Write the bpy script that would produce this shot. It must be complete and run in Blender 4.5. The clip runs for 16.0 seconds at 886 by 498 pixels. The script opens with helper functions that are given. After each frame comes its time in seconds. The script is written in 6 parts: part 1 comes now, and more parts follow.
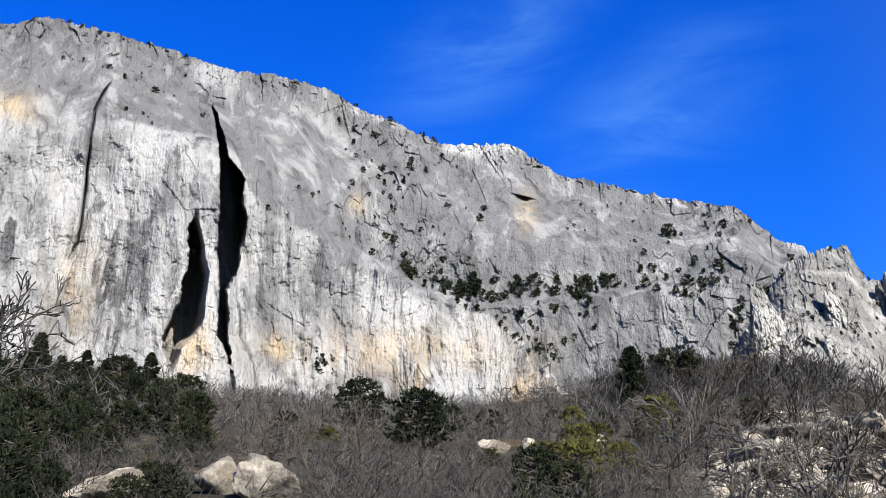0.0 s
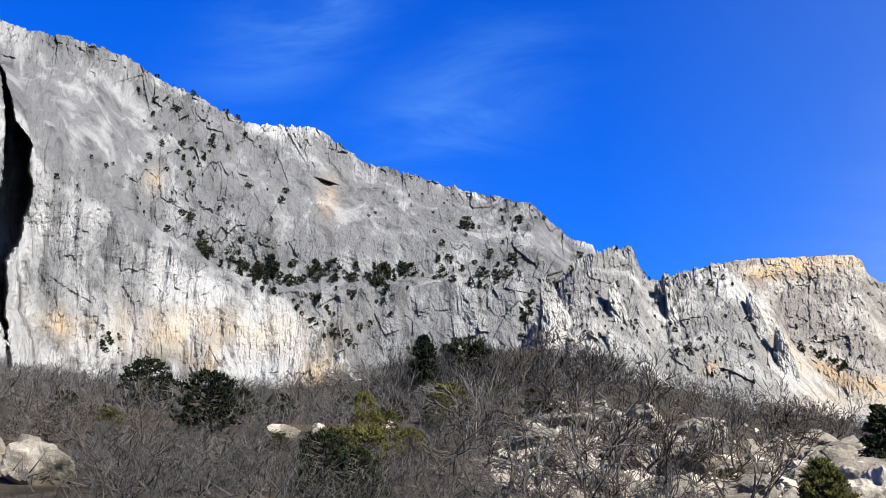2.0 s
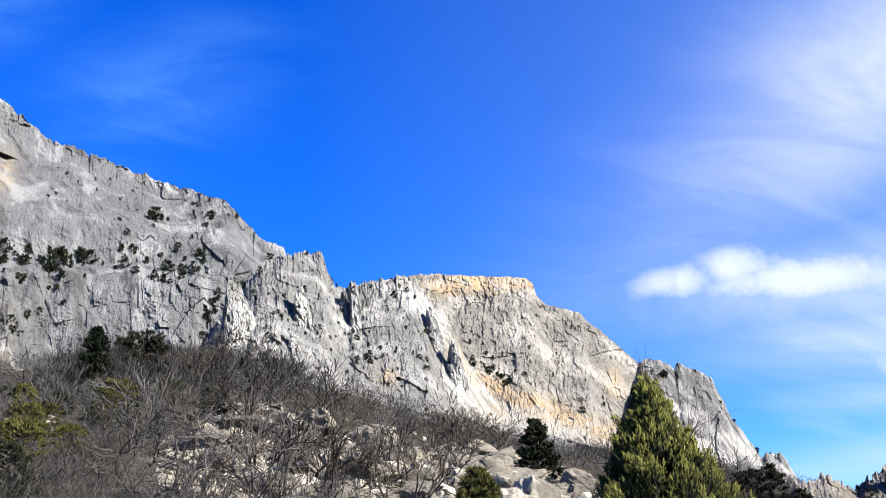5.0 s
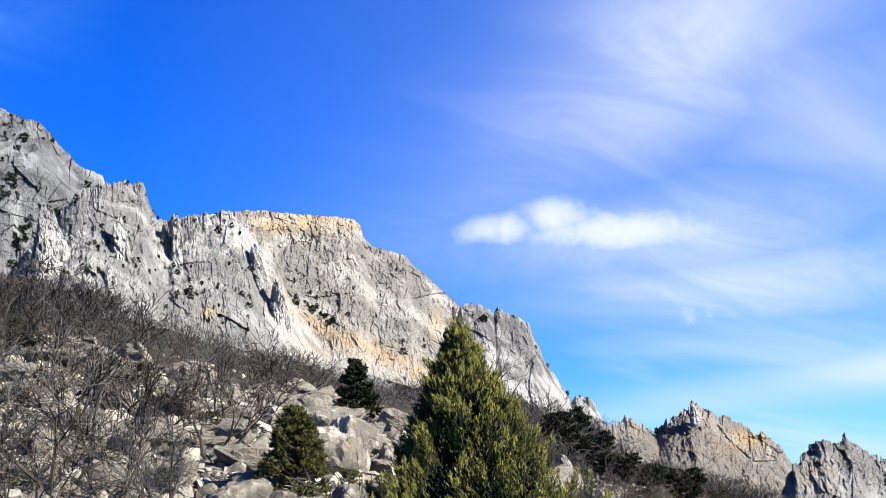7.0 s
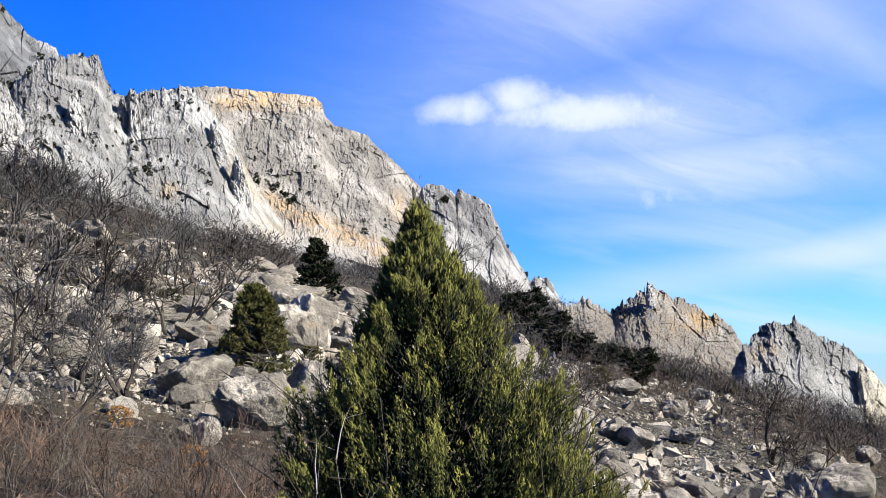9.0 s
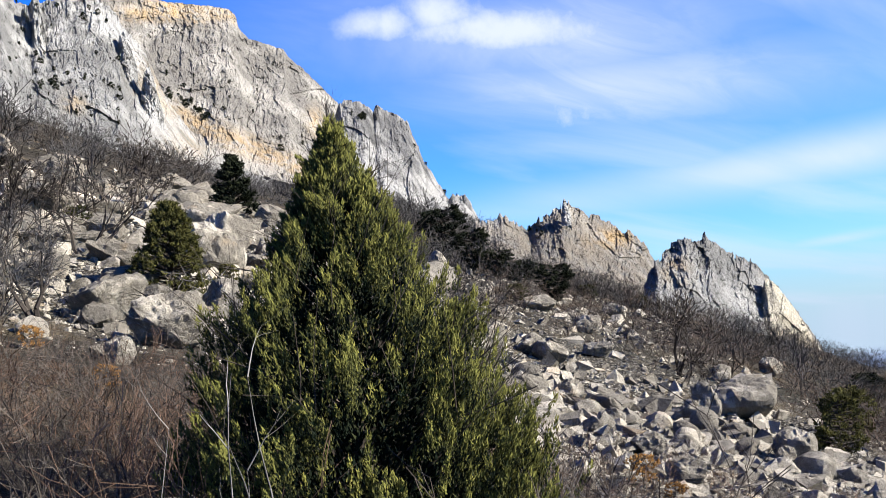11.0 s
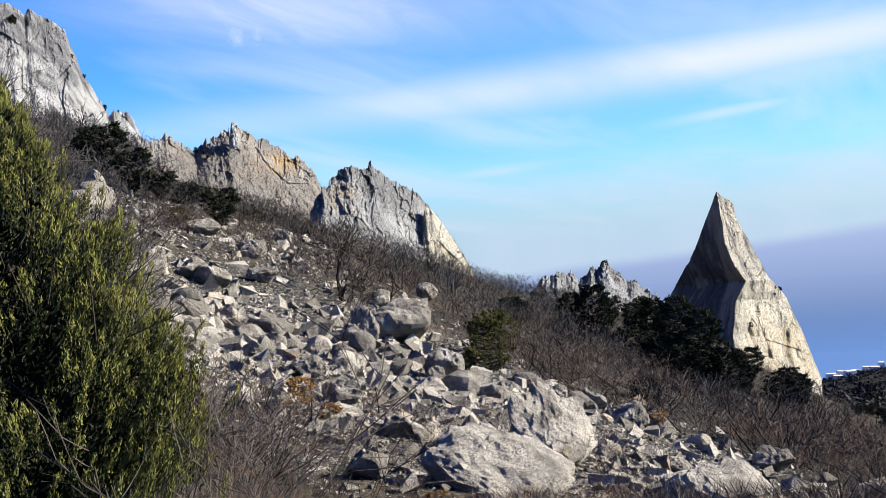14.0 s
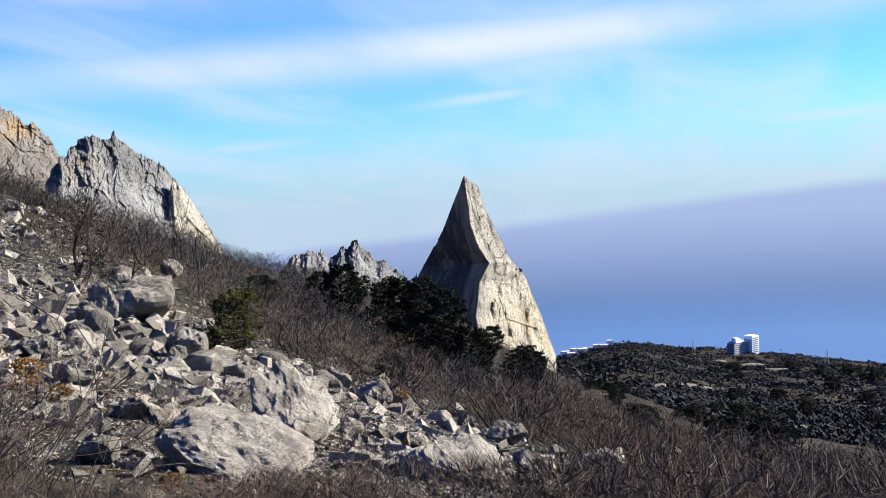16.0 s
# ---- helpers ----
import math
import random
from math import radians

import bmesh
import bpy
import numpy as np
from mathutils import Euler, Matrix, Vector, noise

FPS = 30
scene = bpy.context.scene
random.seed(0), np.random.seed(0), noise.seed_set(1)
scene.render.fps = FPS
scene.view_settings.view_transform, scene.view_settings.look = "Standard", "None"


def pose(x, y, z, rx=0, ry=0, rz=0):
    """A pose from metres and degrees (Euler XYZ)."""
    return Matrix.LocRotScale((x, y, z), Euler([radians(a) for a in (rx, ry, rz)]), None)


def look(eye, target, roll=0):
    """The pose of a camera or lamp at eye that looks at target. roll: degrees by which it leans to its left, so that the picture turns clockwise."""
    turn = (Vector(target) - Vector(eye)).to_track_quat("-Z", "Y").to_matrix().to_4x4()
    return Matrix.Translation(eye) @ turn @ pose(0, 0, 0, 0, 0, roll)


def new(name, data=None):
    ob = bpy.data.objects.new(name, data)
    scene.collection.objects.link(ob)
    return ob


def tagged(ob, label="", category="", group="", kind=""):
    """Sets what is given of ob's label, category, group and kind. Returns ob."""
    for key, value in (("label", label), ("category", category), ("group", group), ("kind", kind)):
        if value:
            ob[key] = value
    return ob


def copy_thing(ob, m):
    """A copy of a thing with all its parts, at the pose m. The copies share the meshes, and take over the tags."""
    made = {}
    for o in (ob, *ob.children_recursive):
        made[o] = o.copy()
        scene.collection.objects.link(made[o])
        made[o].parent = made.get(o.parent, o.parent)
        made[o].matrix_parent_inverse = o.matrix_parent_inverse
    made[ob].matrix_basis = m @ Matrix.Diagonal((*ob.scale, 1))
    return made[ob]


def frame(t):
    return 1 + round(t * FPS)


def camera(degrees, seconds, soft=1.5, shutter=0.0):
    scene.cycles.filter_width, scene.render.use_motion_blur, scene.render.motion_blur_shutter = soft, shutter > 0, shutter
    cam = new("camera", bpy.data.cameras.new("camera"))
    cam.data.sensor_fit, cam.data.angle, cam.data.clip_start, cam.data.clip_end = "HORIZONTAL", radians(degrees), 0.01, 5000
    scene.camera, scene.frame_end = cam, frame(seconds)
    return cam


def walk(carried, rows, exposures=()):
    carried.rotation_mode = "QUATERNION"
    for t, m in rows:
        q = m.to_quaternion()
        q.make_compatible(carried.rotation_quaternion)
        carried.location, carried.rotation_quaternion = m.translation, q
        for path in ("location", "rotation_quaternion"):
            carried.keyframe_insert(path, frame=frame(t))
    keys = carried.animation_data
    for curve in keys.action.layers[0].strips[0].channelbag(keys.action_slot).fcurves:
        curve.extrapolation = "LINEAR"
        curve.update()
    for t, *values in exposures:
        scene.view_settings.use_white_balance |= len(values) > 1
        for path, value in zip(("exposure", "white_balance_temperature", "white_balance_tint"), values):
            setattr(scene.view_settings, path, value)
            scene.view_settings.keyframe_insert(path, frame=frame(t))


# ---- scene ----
cam = camera(45.68, 16.0, soft=0.8)
PATH = (
    (0.0, -0.380, 0.170, 1.6, 112.500, 1.500, 0.000),
    (0.5, -0.355, 0.169, 1.6, 112.088, 1.901, -2.861),
    (1.0, -0.331, 0.168, 1.6, 111.705, 2.216, -5.669),
    (1.5, -0.307, 0.165, 1.6, 111.369, 2.585, -8.441),
    (2.0, -0.283, 0.161, 1.6, 111.298, 2.880, -11.142),
    (2.5, -0.260, 0.155, 1.6, 111.486, 3.123, -13.839),
    (3.0, -0.237, 0.149, 1.6, 111.699, 3.300, -16.657),
    (3.5, -0.213, 0.141, 1.6, 111.681, 3.465, -19.530),
    (4.0, -0.189, 0.132, 1.6, 111.320, 3.614, -22.508),
    (4.5, -0.165, 0.121, 1.6, 110.838, 3.872, -25.514),
    (5.0, -0.141, 0.109, 1.6, 110.390, 4.148, -28.555),
    (7.5, -0.063, 0.057, 1.6, 104.813, 4.694, -39.276),
    (8.0, -0.061, 0.055, 1.6, 102.970, 4.661, -39.607),
    (10.5, -0.039, 0.035, 1.6, 95.892, 4.894, -43.052),
    (11.0, -0.027, 0.024, 1.6, 94.893, 4.984, -44.916),
    (11.5, -0.014, 0.010, 1.6, 93.973, 5.016, -47.110),
    (12.0, 0.001, -0.006, 1.6, 93.042, 4.976, -49.654),
    (12.5, 0.017, -0.026, 1.6, 92.090, 4.958, -52.575),
    (13.0, 0.034, -0.050, 1.6, 91.146, 4.763, -55.922),
    (13.5, 0.051, -0.076, 1.6, 90.161, 4.524, -59.447),
    (14.0, 0.065, -0.103, 1.6, 89.343, 4.304, -62.944),
    (14.5, 0.078, -0.130, 1.6, 88.688, 3.935, -66.431),
    (15.0, 0.090, -0.158, 1.6, 88.155, 3.582, -69.901),
    (15.5, 0.099, -0.186, 1.6, 87.720, 3.186, -73.239),
    (16.0, 0.106, -0.213, 1.6, 87.372, 2.721, -76.415),
)
walk(cam, [(t, pose(x, y, z, rx, ry, rz)) for t, x, y, z, rx, ry, rz in PATH], exposures=((0.0, 1.78), (4.0, 1.84), (5.0, 1.95), (7.0, 1.88), (10.5, 1.83), (16.0, 1.74)))

# the eye stands 1.6 m over the ground at the origin; bearings turn clockwise from +y, rises are degrees from the eye
EYE = 1.6
SEA = -298.0

# ---------------------------------------------------------------- light
SUN_BEARING, SUN_RISE = 151, 29
world = bpy.data.worlds.new("sky")
scene.world = world
world.use_nodes = True


def node(tree, kind, inputs=None, **settings):
    n = tree.nodes.new(kind)
    if "operation" in settings:
        n.operation = settings["operation"]
    if "interpolation_type" in settings:
        n.interpolation_type = settings["interpolation_type"]
    if "attribute_name" in settings:
        n.attribute_name = settings["attribute_name"]
    if "blend_type" in settings:
        n.data_type, n.blend_type = "RGBA", settings["blend_type"]
    for k, v in (inputs or {}).items():
        if isinstance(v, bpy.types.NodeSocket):
            tree.links.new(v, n.inputs[k])
        else:
            n.inputs[k].default_value = v
    return n


def maths(tree, op, a, b=0.0, c=0.0):
    n = node(tree, "ShaderNodeMath", {0: a, 1: b, 2: c}, operation=op)
    return n.outputs[0]


def ramp(tree, fac, stops):
    n = node(tree, "ShaderNodeValToRGB", {"Fac": fac})
    e = n.color_ramp.elements
    while len(e) < len(stops):
        e.new(0.5)
    for el, (p, c) in zip(e, stops):
        el.position, el.color = p, (*c, 1) if len(c) == 3 else c
    return n.outputs["Color"]


def mix(tree, fac, a, b, blend="MIX"):
    n = node(tree, "ShaderNodeMix", blend_type=blend)
    for k, v in ((0, fac), (6, a), (7, b)):
        if isinstance(v, bpy.types.NodeSocket):
            tree.links.new(v, n.inputs[k])
        elif k:
            n.inputs[k].default_value = (*v, 1)
        else:
            n.inputs[k].default_value = v
    return n.outputs[2]


def build_sky():
    t = world.node_tree
    t.nodes.clear()
    sky = node(t, "ShaderNodeTexSky")
    sky.sky_type, sky.sun_disc, sky.sun_elevation, sky.sun_rotation = "NISHITA", False, radians(SUN_RISE), radians(SUN_BEARING)
    sky.altitude, sky.air_density, sky.dust_density, sky.ozone_density = 300.0, 1.0, 0.4, 2.0
    blue = node(t, "ShaderNodeHueSaturation", {"Hue": 0.515, "Saturation": 1.45, "Value": 1.0, "Color": sky.outputs[0]}).outputs[0]
    co = node(t, "ShaderNodeTexCoord").outputs["Generated"]
    sep = node(t, "ShaderNodeSeparateXYZ", {0: co})
    x, y, z = sep.outputs
    # bearing and rise of the direction, in degrees
    bearing = maths(t, "MULTIPLY", maths(t, "ARCTAN2", x, y), 57.29578)
    rise = maths(t, "MULTIPLY", maths(t, "ARCSINE", z), 57.29578)
    # flat layer of cloud seen in perspective
    up = maths(t, "ADD", maths(t, "MAXIMUM", z, 0.0), 0.10)
    plane = node(t, "ShaderNodeCombineXYZ", {0: maths(t, "DIVIDE", x, up), 1: maths(t, "DIVIDE", y, up), 2: 0.0}).outputs[0]
    turned = node(t, "ShaderNodeMapping", {"Vector": plane, "Rotation": (0, 0, radians(-28)), "Scale": (0.30, 1.0, 1.0)}).outputs[0]
    veil = node(t, "ShaderNodeTexNoise", {"Vector": turned, "Scale": 1.15, "Detail": 7.0, "Roughness": 0.52, "Distortion": 0.5}).outputs[0]

    wisp = node(t, "ShaderNodeTexNoise", {"Vector": node(t, "ShaderNodeMapping", {"Vector": plane, "Rotation": (0, 0, radians(-40)), "Scale": (0.55, 1.5, 1.0)}).outputs[0], "Scale": 2.6, "Detail": 9.0, "Roughness": 0.6, "Distortion": 1.1}).outputs[0]
    fibre = node(t, "ShaderNodeMapRange", {"Value": wisp, 1: 0.34, 2: 0.66, 3: 0.0, 4: 1.0}, interpolation_type="SMOOTHSTEP").outputs[0]

    def blob(b, r, wb, wr, tilt=0.0):
        """Soft ellipse round a bearing and a rise."""
        db = maths(t, "SUBTRACT", bearing, b)
        dr = maths(t, "SUBTRACT", maths(t, "SUBTRACT", rise, r), maths(t, "MULTIPLY", db, tilt))
        q = maths(t, "ADD", maths(t, "POWER", maths(t, "ABSOLUTE", maths(t, "DIVIDE", db, wb)), 2.0),
                  maths(t, "POWER", maths(t, "ABSOLUTE", maths(t, "DIVIDE", dr, wr)), 2.0))
        return maths(t, "POWER", 2.718, maths(t, "MULTIPLY", q, -1.0))

    # more veil towards the sea
    east = node(t, "ShaderNodeMapRange", {"Value": bearing, 1: 26.0, 2: 62.0, 3: 0.0, 4: 1.0}, interpolation_type="SMOOTHSTEP").outputs[0]
    cut = maths(t, "SUBTRACT", 0.66, maths(t, "MULTIPLY", east, 0.30))
    cirrus = node(t, "ShaderNodeMapRange", {"Value": veil, 1: cut, 2: maths(t, "ADD", cut, 0.36), 3: 0.0, 4: 0.5}, interpolation_type="SMOOTHSTEP").outputs[0]
    sheet = maths(t, "MULTIPLY", maths(t, "MAXIMUM", blob(53.5, 25.0, 13.0, 5.6, 0.40), maths(t, "MAXIMUM", blob(57.0, 12.6, 11.0, 2.0, -0.08), blob(54.0, 15.6, 8.0, 3.0, -0.05))),
                  maths(t, "MULTIPLY", node(t, "ShaderNodeMapRange", {"Value": veil, 1: 0.22, 2: 0.62, 3: 0.2, 4: 1.0}).outputs[0], maths(t, "MULTIPLY_ADD", fibre, 0.35, 0.60)))
    west = maths(t, "MULTIPLY", maths(t, "MAXIMUM", blob(4.0, 33.5, 5.0, 2.6, 0.35), maths(t, "MULTIPLY", blob(14.0, 29.0, 6.0, 3.0, 0.3), 0.7)),
                 maths(t, "MULTIPLY_ADD", fibre, 0.40, 0.05))
    streak = maths(t, "MULTIPLY", maths(t, "MAXIMUM", blob(77.0, 8.2, 27.0, 1.35, 0.055), maths(t, "MULTIPLY", maths(t, "MAXIMUM", maths(t, "MAXIMUM", blob(66.3, 3.35, 2.6, 0.26, 0.06), blob(78.8, 5.45, 3.4, 0.32, 0.09)), blob(97.0, 3.5, 4.0, 0.35, 0.04)), 0.75)),
                   node(t, "ShaderNodeMapRange", {"Value": veil, 1: 0.22, 2: 0.6, 3: 0.25, 4: 0.95}).outputs[0])
    # heaped cloud
    warp = node(t, "ShaderNodeTexNoise", {"Vector": co, "Scale": 22.0, "Detail": 8.0, "Roughness": 0.6}).outputs[0]
    heap = maths(t, "MAXIMUM", maths(t, "MAXIMUM", blob(49.8, 16.2, 7.2, 1.35, -0.12), blob(43.3, 17.2, 3.2, 1.15)), blob(46.0, 17.5, 3.2, 1.25, -0.08))
    heap = maths(t, "ADD", heap, maths(t, "MULTIPLY", maths(t, "SUBTRACT", warp, 0.5), maths(t, "MULTIPLY", blob(48.0, 16.6, 13.0, 4.0), 1.4)))
    heap = node(t, "ShaderNodeMapRange", {"Value": heap, 1: 0.12, 2: 1.1, 3: 0.0, 4: 0.95}, interpolation_type="SMOOTHSTEP").outputs[0]
    heap = maths(t, "MAXIMUM", heap, maths(t, "MULTIPLY", blob(50.0, 15.6, 9.5, 2.4, -0.10), maths(t, "MULTIPLY_ADD", warp, 0.5, 0.22)))
    tuft = maths(t, "ADD", maths(t, "MULTIPLY", blob(53.0, 11.8, 5.0, 1.5), 0.8), maths(t, "MULTIPLY", maths(t, "SUBTRACT", warp, 0.5), maths(t, "MULTIPLY", blob(53.0, 11.8, 9.0, 3.2), 2.0)))
    tuft = node(t, "ShaderNodeMapRange", {"Value": tuft, 1: 0.45, 2: 1.2, 3: 0.0, 4: 0.6}, interpolation_type="SMOOTHSTEP").outputs[0]
    # the veil thins out overhead and behind
    thin = maths(t, "MULTIPLY", node(t, "ShaderNodeMapRange", {"Value": rise, 1: 52.0, 2: 34.0}, interpolation_type="SMOOTHSTEP").outputs[0], node(t, "ShaderNodeMapRange", {"Value": bearing, 1: 135.0, 2: 108.0}, interpolation_type="SMOOTHSTEP").outputs[0])
    cirrus = maths(t, "MULTIPLY", cirrus, thin)
    cloud = maths(t, "MAXIMUM", cirrus, maths(t, "MAXIMUM", maths(t, "MAXIMUM", streak, sheet), maths(t, "MAXIMUM", heap, tuft)))
    base = mix(t, 1.0, blue, (0.60, 1.56, 2.66), "MULTIPLY")
    deep = node(t, "ShaderNodeMapRange", {"Value": rise, 1: 38.0, 2: 75.0, 3: 1.0, 4: 0.38}, interpolation_type="SMOOTHSTEP").outputs[0]
    base = mix(t, deep, (0.0, 0.0, 0.0), base)
    pale = maths(t, "MULTIPLY", node(t, "ShaderNodeMapRange", {"Value": bearing, 1: 22.0, 2: 75.0, 3: 0.0, 4: 0.30}).outputs[0], node(t, "ShaderNodeMapRange", {"Value": rise, 1: 60.0, 2: 30.0, 3: 0.0, 4: 1.0}).outputs[0])
    base = mix(t, pale, base, (4.5, 7.3, 9.7))
    base = mix(t, west, base, (2.6, 6.2, 12.0))
    col = mix(t, cloud, base, (8.4, 9.2, 10.2))
    haze = node(t, "ShaderNodeMapRange", {"Value": rise, 1: 7.0, 2: -1.5, 3: 0.0, 4: 0.8}, interpolation_type="SMOOTHSTEP").outputs[0]
    col = mix(t, haze, col, (5.6, 6.8, 8.9))
    bg = node(t, "ShaderNodeBackground", {"Color": col, "Strength": 0.0296})
    node(t, "ShaderNodeOutputWorld", {0: bg.outputs[0]})


build_sky()
sun = new("sun", bpy.data.lights.new("sun", "SUN"))
sun.data.energy, sun.data.angle, sun.data.color = 5.0, radians(0.55), (1.0, 0.95, 0.87)
sun.matrix_basis = look((0, 0, 400), (
    -math.sin(radians(SUN_BEARING)) * math.cos(radians(SUN_RISE)), -math.cos(radians(SUN_BEARING)) * math.cos(radians(SUN_RISE)),
    400 - math.sin(radians(SUN_RISE))))

# ---------------------------------------------------------------- materials


def material(name, build, rough=0.9, gloss=0.1):
    m = bpy.data.materials.new(name)
    m.use_nodes = True
    t = m.node_tree
    bsdf = t.nodes["Principled BSDF"]
    bsdf.inputs["Roughness"].default_value = rough
    bsdf.inputs["Specular IOR Level"].default_value = gloss
    build(t, bsdf)
    return m


def noisy(t, co, scale, detail=6.0, rough=0.6, stretch=None, distortion=0.0):
    if stretch:
        co = node(t, "ShaderNodeMapping", {"Vector": co, "Scale": stretch}).outputs[0]
    return node(t, "ShaderNodeTexNoise", {"Vector": co, "Scale": scale, "Detail": detail, "Roughness": rough, "Distortion": distortion}).outputs[0]


def span(t, v, a, b, lo=0.0, hi=1.0):
    return node(t, "ShaderNodeMapRange", {"Value": v, 1: a, 2: b, 3: lo, 4: hi}, interpolation_type="SMOOTHSTEP").outputs[0]


def rock_material(name, size, light, grey, ochre, streaks=0.6, bump=0.5, cracks=0.4, tall=1.0, speck=1.0):
    """Limestone. size: metres of its main grain. The mesh's stain attribute brings ochre; the other brings grey lichen,
    and on two crags painted sun and shade.
    """
    def build(t, b):
        co = node(t, "ShaderNodeTexCoord").outputs["Object"]
        stain = node(t, "ShaderNodeAttribute", attribute_name="stain").outputs["Fac"]
        grime_shade = node(t, "ShaderNodeAttribute", attribute_name="grime_shade").outputs["Fac"]
        big = noisy(t, co, 0.22 / size, 5.0, 0.55)
        mid = noisy(t, co, 1.3 / size, 8.0, 0.68, (1.0, 1.0, tall))
        fine = noisy(t, co, 7.0 / size, 8.0, 0.72, (1.0, 1.0, tall))
        run = noisy(t, co, 1.0 / size, 8.0, 0.62, (1.0, 1.0, 0.10), 0.6)
        wide = noisy(t, co, 0.42 / size, 7.0, 0.6, (1.0, 1.0, 0.13), 0.8)
        patch = span(t, maths(t, "ADD", maths(t, "ADD", maths(t, "MULTIPLY", big, 1.3), grime_shade), maths(t, "MULTIPLY", mid, 0.4)), 0.71, 0.97)
        col = mix(t, patch, light, grey)
        col = mix(t, span(t, run, 0.52, 0.64, 0.0, streaks), col, tuple(c * 0.52 for c in grey))
        col = mix(t, span(t, run, 0.46, 0.34, 0.0, streaks * 0.4), col, tuple(min(0.86, c * 1.18) for c in light))
        col = mix(t, span(t, wide, 0.53, 0.66, 0.0, streaks * 0.6), col, tuple(c * 0.72 for c in grey))
        col = mix(t, span(t, wide, 0.46, 0.34, 0.0, streaks * 0.55), col, tuple(min(0.8, c * 1.12) for c in light))
        warm = maths(t, "MULTIPLY", stain, span(t, mid, 0.34, 0.60))
        col = mix(t, warm, col, ochre)
        col = mix(t, span(t, fine, 0.54, 0.70, 0.0, 0.65 * speck), col, tuple(c * 0.45 for c in grey))
        col = mix(t, span(t, mid, 0.63, 0.78, 0.0, 0.5), col, tuple(c * 0.6 for c in grey))
        # fine dark joints
        warped = node(t, "ShaderNodeVectorMath", {0: co, 1: node(t, "ShaderNodeTexNoise", {"Vector": co, "Scale": 0.9 / size, "Detail": 4.0}).outputs["Color"]})
        joint = node(t, "ShaderNodeTexVoronoi", {"Vector": node(t, "ShaderNodeMapping", {"Vector": warped.outputs[0], "Scale": (1.0, 1.0, 0.28)}).outputs[0], "Scale": 1.3 / size})
        joint.feature = "DISTANCE_TO_EDGE"
        crack = maths(t, "MULTIPLY", span(t, joint.outputs["Distance"], 0.022, 0.0), span(t, big, 0.42, 0.60))
        col = mix(t, maths(t, "MULTIPLY", crack, cracks), col, tuple(c * 0.25 for c in grey))
        pits = noisy(t, co, 14.0 / size, 4.0, 0.7, (1.0, 1.0, tall))
        col = mix(t, span(t, pits, 0.555, 0.68, 0.0, 0.75 * speck), col, tuple(c * 0.35 for c in grey))
        col = mix(t, span(t, pits, 0.45, 0.32, 0.0, 0.5 * speck), col, tuple(min(0.8, c * 1.25) for c in light))
        t.links.new(col, b.inputs["Base Color"])
        h = maths(t, "ADD", maths(t, "MULTIPLY", mid, 1.0), maths(t, "MULTIPLY", fine, 0.35))
        h = maths(t, "ADD", h, maths(t, "MULTIPLY", run, 0.5))
        h = maths(t, "ADD", h, maths(t, "MULTIPLY", pits, 0.12))
        bp = node(t, "ShaderNodeBump", {"Height": h, "Strength": bump, "Distance": 0.45 * size})
        t.links.new(bp.outputs[0], b.inputs["Normal"])
    return material(name, build, 0.92)


CLIFF = rock_material("cliff limestone", 8.0, (0.258, 0.257, 0.252), (0.108, 0.109, 0.111), (0.34, 0.26, 0.16), 0.95, 0.9, 0.18, 0.35, 0.28)
CRAG = rock_material("crag limestone", 5.0, (0.290, 0.284, 0.266), (0.142, 0.139, 0.132), (0.30, 0.225, 0.13), 0.7, 0.95, 0.3, 0.6, 0.7)
WARM_CRAG = rock_material("warm crag limestone", 6.0, (0.256, 0.241, 0.214), (0.130, 0.122, 0.110), (0.31, 0.215, 0.11), 0.5, 0.95, 0.2, 0.7, 0.7)
FIN = rock_material("ribbed limestone", 6.0, (0.250, 0.243, 0.228), (0.098, 0.096, 0.094), (0.30, 0.225, 0.13), 1.0, 0.95, 0.3, 0.4, 0.6)
BOULDER = rock_material("boulder limestone", 0.45, (0.335, 0.302, 0.246), (0.138, 0.123, 0.100), (0.28, 0.195, 0.11), 0.3, 1.0, 0.2)
# cream rock, with a grey made darker for the pyramid's shaded side
BUTTE = rock_material("cream limestone", 5.0, (0.350, 0.318, 0.250), (0.098, 0.093, 0.086), (0.34, 0.27, 0.15), 0.9, 0.95, 0.3, 0.5, 0.8)


